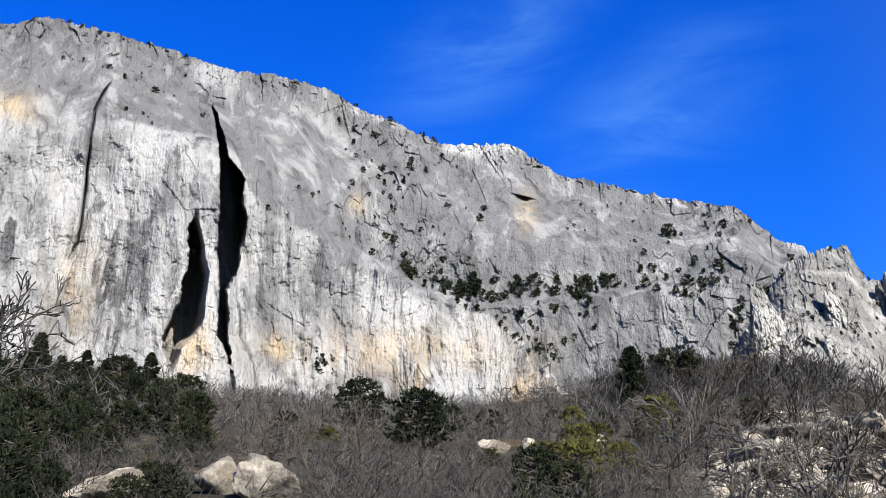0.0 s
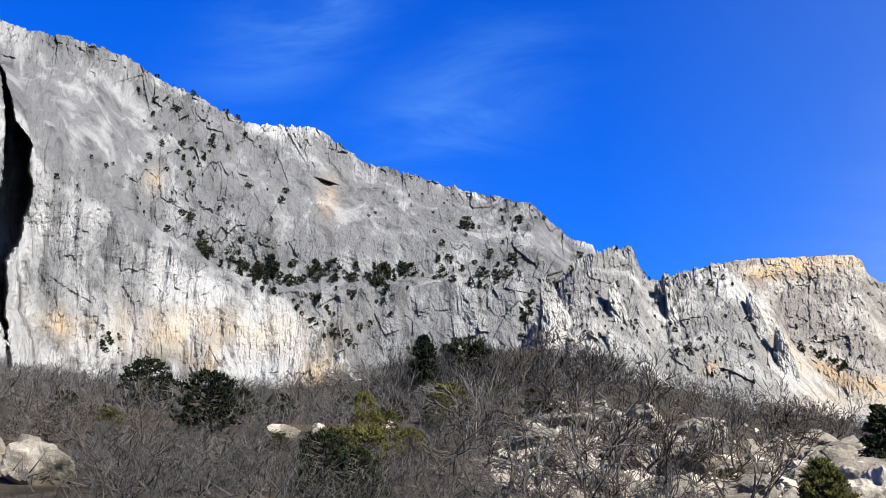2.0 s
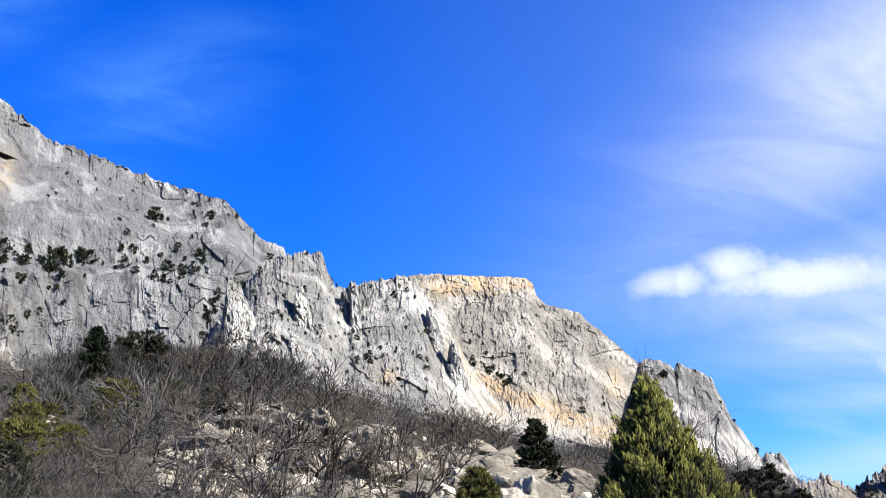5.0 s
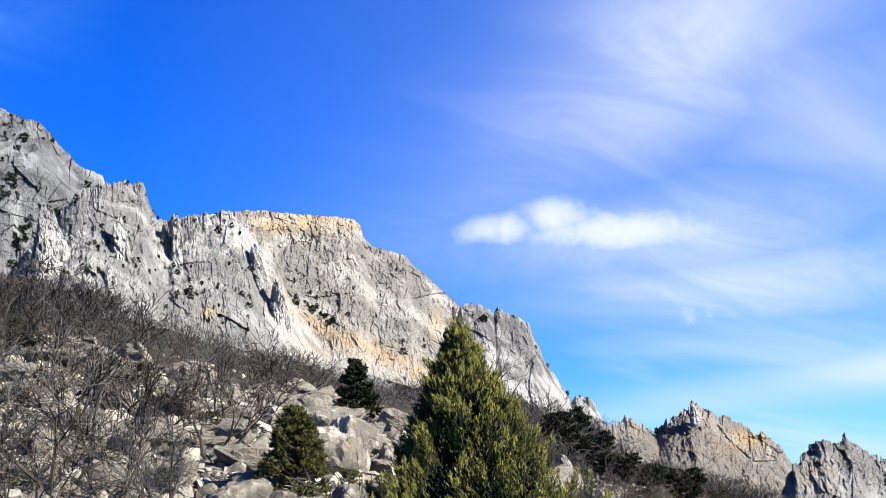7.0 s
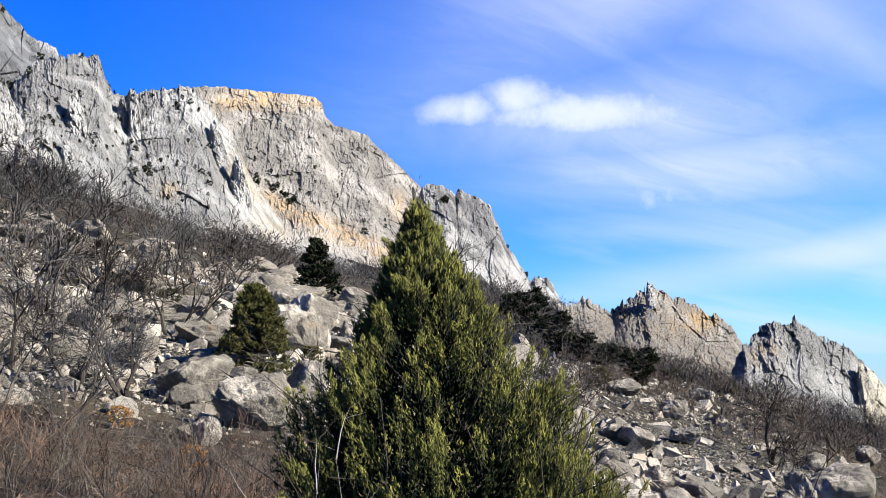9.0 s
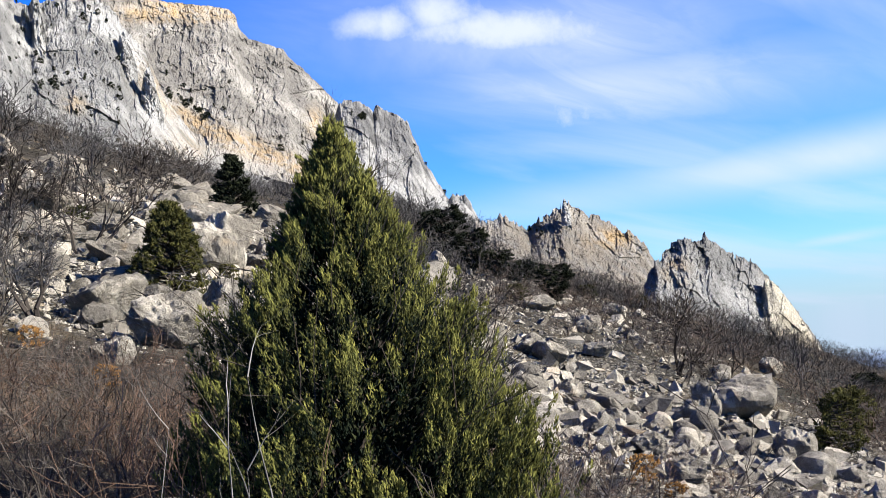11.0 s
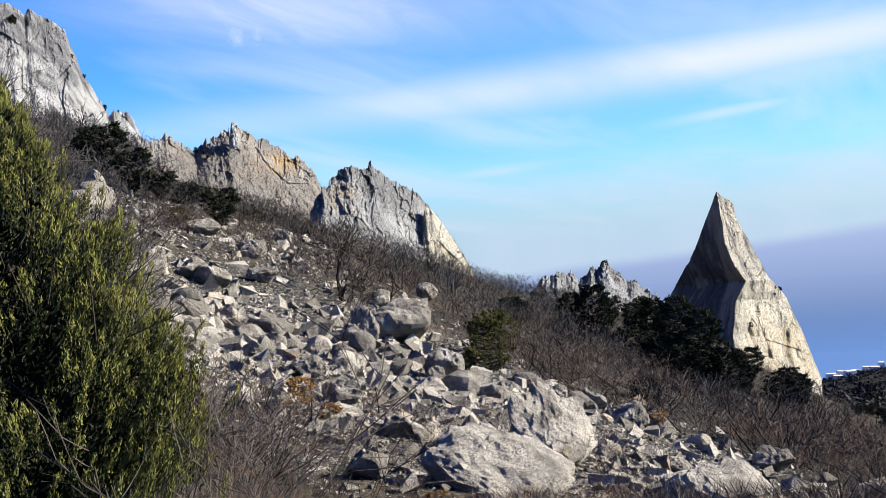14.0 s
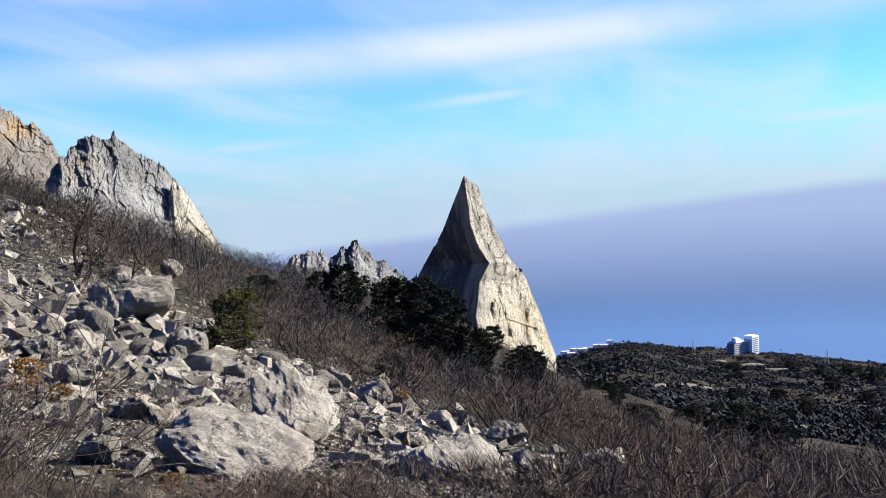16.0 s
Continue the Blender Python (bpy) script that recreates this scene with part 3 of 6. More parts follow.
def rock_face(name, crest, foot, depth, mat, step_deg, rows, jag, back, label, category, stain=None, grime_shade=None, seed=0, sink=1.2, parent=None):
    """A rock mass. crest and foot: (bearing, rise) along it; depth(bearing, rise, up): distance of its face, up running
    from 0 at the foot to 1 at the crest; behind the crest it falls away over the given metres."""
    b0, b1 = crest[0][0], crest[-1][0]
    bs = np.arange(b0, b1 + step_deg * 0.5, step_deg)
    top = line(bs, crest)
    p = np.stack([bs * 1.0, bs * 0 + seed, bs * 0], 1)
    tooth = jag * (layers(p * 1.6, 4, seed) * 0.5 + facets(p * 3.1, seed) * 0.6 + facets(p * 8.0, seed + 2) * 0.2)
    low = line(bs, foot) - sink
    top = np.maximum(top, low + 0.3)
    up = np.linspace(0, 1, rows)
    U, B = np.meshgrid(up, bs, indexing="ij")
    E = low + (top - low) * U + tooth * U ** 16
    b, e, u = B.ravel(), E.ravel(), U.ravel()
    d = depth(b, e, u)
    if not parent:
        FACES[name] = (crest, foot, depth)
    a = np.radians(b)
    v = np.stack([d * np.sin(a), d * np.cos(a), EYE + d * np.tan(np.radians(e))], 1)
    # the far side
    last = v.reshape(rows, len(bs), 3)[-1]
    dl = d.reshape(rows, len(bs))[-1]
    al = np.radians(bs)
    extra = []
    for k, (f, drop) in enumerate(((0.12, 0.02), (0.35, 0.12), (0.7, 0.45), (1.0, 1.0))):
        rr = dl + back * f
        zb = last[:, 2] - (last[:, 2] - (EYE + dl * np.tan(np.radians(low))) + 10) * drop
        zb = np.minimum(zb, EYE + rr * np.tan(np.radians(top)) - 0.02 * back * f)
        extra.append(np.stack([rr * np.sin(al), rr * np.cos(al), zb], 1))
    allv = np.concatenate([v] + extra)
    n = rows + len(extra)
    st = stain(b, e) if stain else np.zeros(len(b))
    gr = grime_shade(b, e) if grime_shade else np.zeros(len(b))
    pad = np.zeros(len(bs) * len(extra))
    me = mesh_of("rock", allv, grid_faces(n, len(bs)), mat, False, stain=np.concatenate([st, pad]), grime_shade=np.concatenate([gr, pad]))
    if parent:
        return part(name, me, parent, label)
    return tagged(new(name, me), label, category)


def hump(x, c, w):
    return np.exp(-((x - c) / w) ** 2)


def on_face(b, e, d):
    a = np.radians(b)
    return np.stack([d * np.sin(a), d * np.cos(a), d * np.tan(np.radians(e))], 1)


CLIFF_CREST = ((-34, 32.0), (-29, 32.2), (-25.74, 32.35), (-24.98, 32.45), (-24.41, 32.7), (-23.83, 33.03), (-22.74, 33.15), (-22.08, 33.05), (-19.46, 32.95), (-17.95, 32.75), (-16.08, 32.5), (-14.52, 32.17), (-12.61, 31.8), (-9.84, 31.75),
               (-7.73, 31.4), (-6.32, 31.08), (-5.08, 30.45), (-3.85, 29.93), (-2.1, 29.38), (-0.71, 28.82), (0.32, 28.3), (1.36, 28.13), (4.82, 28.05), (5.49, 27.7), (6.3, 27.05), (7.27, 26.4), (8.75, 25.9), (10.71, 25.35), (12.62, 24.75), (15.12, 24.0),
               (17.4, 23.45), (18.04, 23.0), (18.52, 22.45), (19.0, 21.9), (19.5, 21.35), (20.92, 20.8), (21.6, 18.5))
CLIFF_FOOT = ((-34, 16), (-23.4, 16.8), (-19.1, 16.6), (-11.5, 14.6), (-5.4, 14.1), (2.4, 13.3), (7.2, 14.6), (9.8, 15.6), (13.5, 15.8), (21.5, 15.8))


# edges on the cliff as (rise, bearing), from the foot up
CLEFT_LEFT = ((15.0, -11.3), (15.9, -11.46), (17.25, -11.85), (17.7, -12.33), (18.7, -12.24), (20.5, -12.36), (22.3, -12.63), (24.7, -12.56), (26.5, -12.65), (28.3, -12.87), (29.4, -13.2), (30.2, -13.6))
CLEFT_RIGHT = ((15.0, -11.2), (15.9, -11.37), (17.4, -11.7), (18.8, -11.72), (20.0, -11.75), (22.1, -11.18), (23.6, -11.0), (26.0, -11.23), (26.9, -11.88), (27.2, -12.29), (28.35, -12.44), (29.1, -12.92), (30.2, -13.6))
NICHE_LEFT = ((15.0, -14.7), (15.7, -14.62), (17.4, -15.06), (19.2, -14.59), (21.3, -14.14), (23.1, -14.11), (24.2, -13.88), (25.0, -13.61))
NICHE_RIGHT = ((15.0, -14.6), (15.7, -14.47), (16.9, -14.26), (18.2, -13.14), (20.5, -12.98), (22.3, -13.25), (23.4, -13.55), (24.4, -13.7), (25.4, -13.6))
CRACK = ((21.0, -20.5), (22.0, -20.16), (23.8, -20.07), (25.8, -20.1), (27.6, -20.07), (28.8, -20.06), (29.4, -19.82), (30.5, -19.3))
# upper edge of the white fluted band, and the shelf of trees that goes on from it, as (bearing, rise)
BAND = ((-34, 29.2), (-21, 29.6), (-13.1, 28.6), (-11.7, 27.8), (-10.9, 25.7), (-9.5, 24.9), (-7.5, 24.1), (-6.8, 23.75), (-5.8, 22.4), (-4.2, 21.8), (-2.2, 21.0), (-0.9, 20.1), (1.1, 19.6), (3.3, 19.05), (4.2, 18.1), (5.1, 17.1), (5.7, 16.2), (6.9, 14.9), (9, 13.0), (22, 12.0))
SHELF = ((-8, 24.2), (-6.8, 23.75), (-5.8, 22.4), (-4.2, 21.8), (-2.2, 21.0), (-0.9, 20.1), (1.1, 19.6), (3.3, 19.2), (5.0, 19.3), (7.6, 19.4), (9.5, 19.2), (11.7, 19.1), (13.3, 19.5), (15.6, 20.0), (18, 20.4))


def cliff_depth(b, e, u):
    d = 338 + 26 * u + 34 * step(u, 0.55, 1.0) ** 1.6 + 0.9 * np.maximum(b, -10)
    p0 = on_face(b, e, np.full(len(b), 340.0))
    p = p0 + 3 * np.stack([grain(p0 * 0.03, 61), grain(p0 * 0.03, 62), grain(p0 * 0.03, 63)], 1)
    d = d + 9 * layers(p * 0.012, 3, 20)
    low = step(line(b, BAND) + 0.35 * grain(p * 0.06, 66) - e, -0.15, 0.5)
    slab = hump(b, 6.0, 4.2) * hump(e, 23.6, 2.3) + 0.8 * hump(b, -7.8, 2.6) * hump(e, 27.2, 2.4)
    crisp = 1 - 0.8 * np.clip(slab, 0, 1)
    d += 1.5 * crisp * layers(p * 0.09, 6, 25, 0.6)
    # flutes: broad ribs, and fine ones on the white band
    rib = np.stack([p[:, 0], p[:, 1], p[:, 2] * 0.20], 1)
    d -= 2.4 * crisp * layers(rib * 0.045, 3, 32, 0.5, True)
    flute = np.stack([p[:, 0], p[:, 1], p[:, 2] * 0.11], 1)
    d += (0.35 + 1.25 * low) * crisp * layers(flute * 0.15, 5, 30, 0.58)
    d -= 0.42 * low * layers(flute * 0.30, 3, 36, 0.5, True)
    # broken blocks along the crest and on the tree slopes
    loose = np.clip(step(u, 0.86, 0.97) + (1 - low) * hump(b, 0.0, 4.5) + (1 - low) * step(b, 11.5, 14.5), 0, 1)
    d += (0.4 + 0.7 * loose) * crisp * facets(p * np.array((0.06, 0.06, 0.035)), 40) + (0.45 + 0.9 * loose) * crisp * facets(p * np.array((0.2, 0.2, 0.10)), 44) + (0.30 + 0.35 * loose) * crisp * facets(p * np.array((0.5, 0.5, 0.22)), 47)
    # slanting cracks and small overhangs of the upper wall
    tilt = p[:, 2] + 0.35 * p[:, 0] + 3.0 * grain(p * 0.05, 52)
    saw = tilt / 9.0 - np.floor(tilt / 9.0)
    d += 0.8 * (1 - low) * crisp * step(grain(p * 0.035, 54), -0.1, 0.25) * (step(saw, 0.0, 0.85) - step(saw, 0.85, 1.0))
    # the tall buttress, with the shaded cleft behind its edge
    left = line(e, CLEFT_LEFT) + 0.12 * grain(p * 0.09, 81) + 0.10 * grain(p * 0.22, 87) + 0.05 * grain(p * 0.6, 84)
    right = line(e, CLEFT_RIGHT) + 0.14 * grain(p * 0.09, 82) + 0.16 * grain(p * 0.22, 89) + 0.07 * grain(p * 0.6, 85)
    off = b - left
    d -= step(e, 30.0, 27.5) * 15 * step(off, -8, -0.9) * (1 - step(off, 0.25, 1.6))
    inside = step(off, -0.06, 0.06) * (1 - step(b - right, -0.10, 0.06))
    d += 55 * inside * step(right - left, 0.02, 0.25)
    edge = line(e, NICHE_LEFT) + 0.20 * grain(p * 0.09, 83) + 0.20 * grain(p * 0.22, 90) + 0.08 * grain(p * 0.6, 86)
    far = line(e, NICHE_RIGHT) + 0.2 * grain(p * 0.15, 92)
    d += step(e, 25.0, 22.0) * (40 + 6 * layers(p * 0.05, 4, 91)) * step(b - edge, -0.06, 0.08) * (1 - step(b - far, -0.45, 0.05)) * step(far - edge, 0.0, 0.5) * step(e, 25.6, 24.6)
    # long crack
    axis = line(e, CRACK) + 0.10 * grain(p * 0.1, 88)
    d += 11 * hump(b, axis, 0.07) * step(e, 20.8, 22) * step(e, 30.6, 29.6)
    d -= 2.5 * step(b - axis, -2.2, -0.05) * (1 - step(b - axis, -0.05, 0.05)) * step(e, 20.5, 23) * step(e, 31.0, 29.0)
    # shelf that carries the trees
    on = step(b, -8, -5) * (1 - step(b, 14, 18))
    d += on * 9 * step(e - line(b, SHELF) - 0.2 * grain(p * 0.08, 58), -0.15, 0.9)
    # undercut on the upper slab
    under = 25.15 - 0.29 * (b - 5.3)
    d += 6 * hump(b, 5.45, 0.55) * step(e - under, 0.10, 0.0) * step(e - under, -0.7, -0.2)
    return d


def cliff_stain(b, e):
    s = 0.9 * hump(b, -24.5, 1.2) * hump(e, 28.4, 0.7) + 0.9 * hump(b, -13.5, 1.2) * hump(e, 17.0, 1.6) + 0.8 * hump(b, -9.0, 1.0) * hump(e, 17.2, 0.6)
    s += 0.9 * hump(b, 5.0, 1.1) * hump(e, 14.2, 1.6) + 0.55 * hump(b, -2.0, 6) * hump(e, 17.0, 1.3) + 0.6 * hump(b, 5.6, 0.6) * hump(e, 24.3, 1.0)
    s += 0.5 * hump(b, -4.5, .5) * hump(e, 25, .6) + 0.5 * hump(b, -20, 1.2) * hump(e, 19.5, 2.5) + 0.6 * hump(b, -1.4, 0.6) * hump(e, 15.2, 0.7)
    return s


def cliff_grime(b, e):
    top = line(b, CLIFF_CREST)
    p = on_face(b, e, np.full(len(b), 340.0))
    low = step(line(b, BAND) + 0.5 * grain(p * 0.05, 66) - e, -0.3, 0.8)
    g = 0.26 - 0.36 * low
    g += -0.20 * hump(b, -18, 4.0) * hump(e, 22.0, 3.0) + 0.22 * hump(b, -7.5, 2.4) * hump(e, 27.5, 2.2) + 0.26 * hump(b, -24, 2.2) * hump(e, 21.0, 1.5) + 0.25 * hump(b, 6, 4) * hump(e, 23.0, 2.2)
    g += 0.13 * (1 - low) * step(b, -2, -9) + 0.22 * hump(b, -9.5, 1.4) * hump(e, 20.0, 3.0) + 0.16 * step(b, -11, -14) * step(e, 27.6, 29.2) - 0.24 * step(top - e, 0.9, 0.1) - 0.22 * step(b, 15, 17.5) - 0.2 * hump(b, -2.6, 1.6) * hump(e, 23.4, 0.8)
    return g + 0.10 * grain(p * np.array((0.06, 0.06, 0.015)), 67)


rock_face("cliff", CLIFF_CREST, CLIFF_FOOT, cliff_depth, CLIFF, 0.055, 300, 0.16, 160,
          "high pale grey limestone cliff with streaks, ledges and a dark cleft", "cliff", cliff_stain, cliff_grime, 1)


def crag_depth(near, far, relief, seed, size, bend=0.0, mid=0.0, blades=0.0, rest=1.0):
    """blades: upright ribs in metres. rest: below 1, the foot lies flatter than the head."""
    def depth(b, e, u):
        d = near + (far - near) * np.clip(u, 0, 1) ** rest + bend * (b - mid)
        p0 = on_face(b, e, np.full(len(b), (near + far) / 2))
        p = p0 + 0.10 * size * np.stack([grain(p0 / size, seed + 1), grain(p0 / size, seed + 2), grain(p0 / size, seed + 3)], 1)
        up = np.array((1, 1, 0.62))
        if blades:
            d = d - blades * layers(p * np.array((1, 1, 0.22)) / size * 0.55, 4, seed + 50, 0.55, True)
        return d + relief * (0.42 * facets(p * up / size * 0.8, seed) + 0.26 * facets(p * up / size * 2.6, seed + 4) + 0.24 * facets(p * up / size * 6.5, seed + 8) + 0.13 * facets(p * up / size * 14, seed + 12) + 0.8 * layers(p * up / size * 0.6, 6, seed, 0.58) - 0.45 * layers(p * np.array((1, 1, 0.3)) / size * 0.9, 5, seed + 30, 0.55, True))
    return depth


SPUR_CREST = ((16.2, 15.6), (17.4, 17.3), (19.0, 19.3), (19.9, 20.2), (20.74, 20.4), (21.72, 20.5), (23.0, 20.55), (23.2, 20.0), (23.5, 19.1), (23.75, 18.65), (24.2, 18.5), (24.4, 18.48), (24.65, 18.85), (24.9, 18.9), (25.15, 18.5), (25.5, 18.82), (27.1, 18.9), (27.9, 18.86),
              (28.75, 18.3), (29.0, 17.6), (29.45, 17.05), (30.0, 16.4), (30.4, 15.6), (30.65, 14.9), (30.95, 14.2), (31.3, 13.5), (31.7, 12.75), (32.3, 11.9), (33.5, 10.7), (34.6, 10.2), (36.4, 9.2))
SPUR_EDGE = ((10, 34.0), (11.6, 32.4), (12.7, 31.7), (14.3, 30.95), (15.6, 30.5), (16.5, 30.0), (17.4, 29.3), (18.2, 28.8))
# paler along the right edge: sun on the ridge put into the rock colour
spur = rock_face("rock_spur", SPUR_CREST, ((16.2, 15.2), (21.3, 13.2), (25.2, 11.2), (32.8, 9.3), (36.4, 8.8)), crag_depth(283, 383, 3.1, 101, 9.5, 2.6, 26, 1.4), CRAG, 0.05, 170, 0.30, 60,
                 "broken pale limestone spur with pinnacles and bushes", "rocky spur",
                 lambda b, e: 0.9 * hump(b - line(e, SPUR_EDGE), -0.4, 0.8) * hump(e, 14.2, 1.3) + 0.7 * hump(b, 26.4, 0.6) * hump(e, 13.7, 0.5) + 0.5 * hump(b, 32, 1.6) * hump(e, 11.2, 0.9),
                 lambda b, e: 0.12 - 0.28 * hump(b - line(e, SPUR_EDGE), -0.5, 0.9) - 0.12 * hump(b, 18, 2), 101)
for row in (((17.16, 16.0), (17.49, 17.5), (17.66, 19.0), (17.98, 19.4), (18.3, 19.15), (18.6, 18.4), (18.91, 17.75), (19.21, 17.1), (19.4, 15.8)), ((19.7, 14.6), (19.97, 15.9), (20.3, 16.55), (20.61, 16.2), (20.75, 15.0), (20.9, 14.2)),
            ((18.6, 14.6), (18.8, 15.9), (19.05, 16.3), (19.3, 15.6), (19.5, 14.4)), ((21.3, 17.2), (21.5, 18.4), (21.8, 18.9), (22.1, 18.2), (22.4, 17.0)), ((24.5, 17.2), (24.65, 18.5), (24.85, 19.0), (25.0, 18.4), (25.2, 17.0)),
            ((23.9, 17.4), (24.05, 18.3), (24.25, 18.6), (24.4, 17.9), (24.6, 17.0)), ((20.9, 15.4), (21.2, 16.4), (21.5, 16.0), (21.8, 15.0)), ((28.6, 15.6), (28.85, 17.0), (29.1, 17.3), (29.35, 16.6), (29.7, 15.4)), ((29.7, 13.6), (30.0, 15.2), (30.3, 15.6), (30.5, 14.8), (30.9, 13.2))):
    low = float(line(row[0][0], ((16.2, 14.0), (21.3, 12.0), (25.2, 10.0), (32.8, 8.1), (36.4, 7.6))))
    near = 277 + 100 * (row[0][1] - 0.3 - low) / (float(line(row[0][0] + 0.5, SPUR_CREST)) - low) + 2.6 * (row[0][0] - 26)
    k = int(row[0][0] * 10)
    rock_face("pinnacle", row, ((row[0][0], row[0][1] - 0.8), (row[-1][0], row[-1][1] - 0.8)), crag_depth(near, near + 11, 2.6, k, 5.0, 3.0, row[0][0], 1.6), CRAG, 0.035, 60, 0.14, 12,
              "upright pale limestone blade", "", None, lambda b, e: b * 0 - 0.15, k, 1.2, spur)
mesa = rock_face("mesa", ((20, 16), (24, 18.0), (25.4, 18.8), (28.33, 19.05), (29.62, 18.93), (31.23, 18.73), (32.36, 18.66), (33.95, 18.42), (34.67, 18.28), (35.05, 18.05), (35.17, 17.4), (35.67, 16.82), (36.57, 16.5), (37.49, 16.27), (37.74, 15.82), (38.69, 14.88), (39.75, 13.76), (40.77, 12.6), (41.9, 10.4), (43.5, 7.6)),
          ((20, 12), (30, 10.3), (35, 9.6), (39.2, 9.0), (43.5, 7.2)),
          crag_depth(428, 590, 4.4, 151, 14.0, 5.0, 33, 0.8, 0.75), WARM_CRAG, 0.055, 170, 0.10, 220, "flat-topped limestone crag with warm ochre bands", "rocky mountain",
          lambda b, e: 0.8 * hump(e, 18.2, 0.45) * step(b, 28, 30) + 0.8 * hump(e - 9.6, 3.2 - 0.50 * (b - 32), 0.6) * step(b, 30.5, 32) + 0.03 + 0.7 * hump(b, 39, 0.5) * hump(e, 12.2, 0.8),
          lambda b, e: 0.06 - 0.4 * step(e - 9.6, 3.0 - 0.5 * (b - 32), 2.2 - 0.5 * (b - 32)) - 0.15 * hump(e, 18.4, 0.3), 151)
rock_face("caprock", ((28.4, 18.6), (28.5, 19.05), (29.62, 18.98), (31.23, 18.78), (32.36, 18.7), (33.95, 18.46), (34.67, 18.32), (35.0, 18.08), (35.1, 17.8)), ((28.4, 18.5), (31.2, 18.2), (35.1, 17.5)), crag_depth(581, 590, 3.0, 156, 12.0, 5.0, 33), WARM_CRAG, 0.045, 30, 0.08, 40,
          "warm ochre layer of rock along the rim", "", lambda b, e: 0.5 + 0.5 * hump(b, 31.6, 1.2), lambda b, e: b * 0 - 0.1, 156, 0.25, mesa)
fin = rock_face("rock_fin", ((38.0, 8.2), (39.4, 11.2), (40.3, 13.0), (40.74, 13.3), (41.48, 13.2), (41.87, 12.85), (42.1, 12.6), (42.31, 12.9), (42.72, 12.7), (43.41, 12.4), (44.05, 11.85), (44.22, 11.1), (44.52, 10.5), (44.7, 9.75), (44.99, 9.15), (45.3, 8.55), (45.63, 8.05), (45.85, 7.6), (46.12, 7.75), (46.8, 7.7), (47.0, 7.3), (47.19, 6.9), (47.5, 6.2), (48.3, 5.9), (48.6, 6.45), (48.8, 6.3), (49.3, 5.5)),
          ((38.0, 7.8), (39.3, 7.4), (45.4, 6.8), (49.2, 5.2)),
          crag_depth(365, 430, 2.4, 161, 13.0, 4.0, 44, 4.0), FIN, 0.045, 140, 0.22, 40, "steep grey limestone fin with dark cracks", "rock fin", None, lambda b, e: 0.04 - 0.2 * step(e, 9.4, 8.2), 161)
rock_face("pillar", ((45.9, 7.2), (46.1, 7.85), (46.45, 7.6), (46.8, 7.8), (47.05, 7.3), (47.3, 6.6)), ((45.9, 6.6), (47.3, 6.1)), crag_depth(418, 426, 1.6, 166, 8.0, 4.0, 46, 1.6), FIN, 0.035, 40, 0.12, 10,
          "cracked grey limestone pillar", "", None, lambda b, e: 0.04 + 0 * b, 166, 0.6, fin)
knoll = rock_face("rocky_knoll", ((46.9, 5.6), (47.43, 6.3), (48.0, 6.0), (48.64, 6.3), (49.5, 5.75), (50.1, 5.4), (50.75, 6.1), (51.4, 6.35), (51.87, 6.6), (52.33, 6.6), (53.21, 6.1), (54.39, 5.4), (55.4, 4.85), (56.15, 4.3), (56.41, 3.65), (57.2, 2.4)), ((46.9, 4.4), (50.0, 3.5), (55.8, 1.2), (57.2, 1.0)),
                  crag_depth(178, 228, 2.4, 171, 6.0, 3.4, 52, 0.6, 0.8), WARM_CRAG, 0.035, 120, 0.34, 25, "broken limestone knoll topped by a thin spike", "rocky knoll",
                  lambda b, e: 0.9 * hump(b, 54.6, 1.2) * hump(e, 4.6, 0.5) + 0.15, lambda b, e: 0.04 + 0.12 * step(e, 3.8, 2.6), 171)
rock_face("spike", ((51.9, 6.0), (52.05, 6.8), (52.15, 7.05), (52.26, 6.8), (52.42, 6.0)), ((51.9, 5.9), (52.42, 5.9)), crag_depth(214, 216, 0.5, 176, 2.0), CRAG, 0.02, 30, 0.05, 2.5,
          "thin upright limestone spike", "", None, None, 176, 0.4, knoll)
outcrop = rock_face("rock_outcrop", ((55.9, 1.8), (56.4, 2.7), (56.69, 3.25), (57.2, 3.5), (57.68, 4.0), (58.31, 4.25), (58.9, 3.85), (59.1, 4.0), (59.39, 4.3), (59.82, 3.8), (60.4, 3.3), (60.98, 2.95), (61.85, 2.4), (62.27, 1.9), (62.94, 0.95), (63.47, 0.0), (63.99, -1.0), (64.5, -2.1), (64.8, -2.8)), ((55.9, 0.6), (60.7, -1.6), (64.8, -3.0)),
                    crag_depth(154, 178, 2.0, 181, 6.0, 3.8, 60, 1.0), CRAG, 0.03, 140, 0.26, 22, "steep grey limestone outcrop with a white seaward face", "rock outcrop",
                    lambda b, e: 0.7 * hump(b, 57.6, 0.7) * hump(e, 2.6, 0.7) + 0.3 * hump(b, 63.2, 0.9), lambda b, e: 0.15 - 0.15 * hump(b, 63.0, 1.0), 181)
rock_face("seaward_face", ((61.9, 0.9), (62.15, 1.75), (62.5, 1.5), (63.0, 0.75), (63.5, -0.15), (64.0, -1.15), (64.5, -2.25), (64.75, -2.9)), ((61.9, -2.4), (64.75, -3.2)), crag_depth(163, 176, 0.9, 186, 5.0, 3.0, 62, 1.2), BUTTE, 0.03, 80, 0.06, 10,
          "white fluted limestone face", "", lambda b, e: 0.35 * hump(e, -1.5, 1.0), lambda b, e: b * 0 - 0.35, 186, 0.6, outcrop)
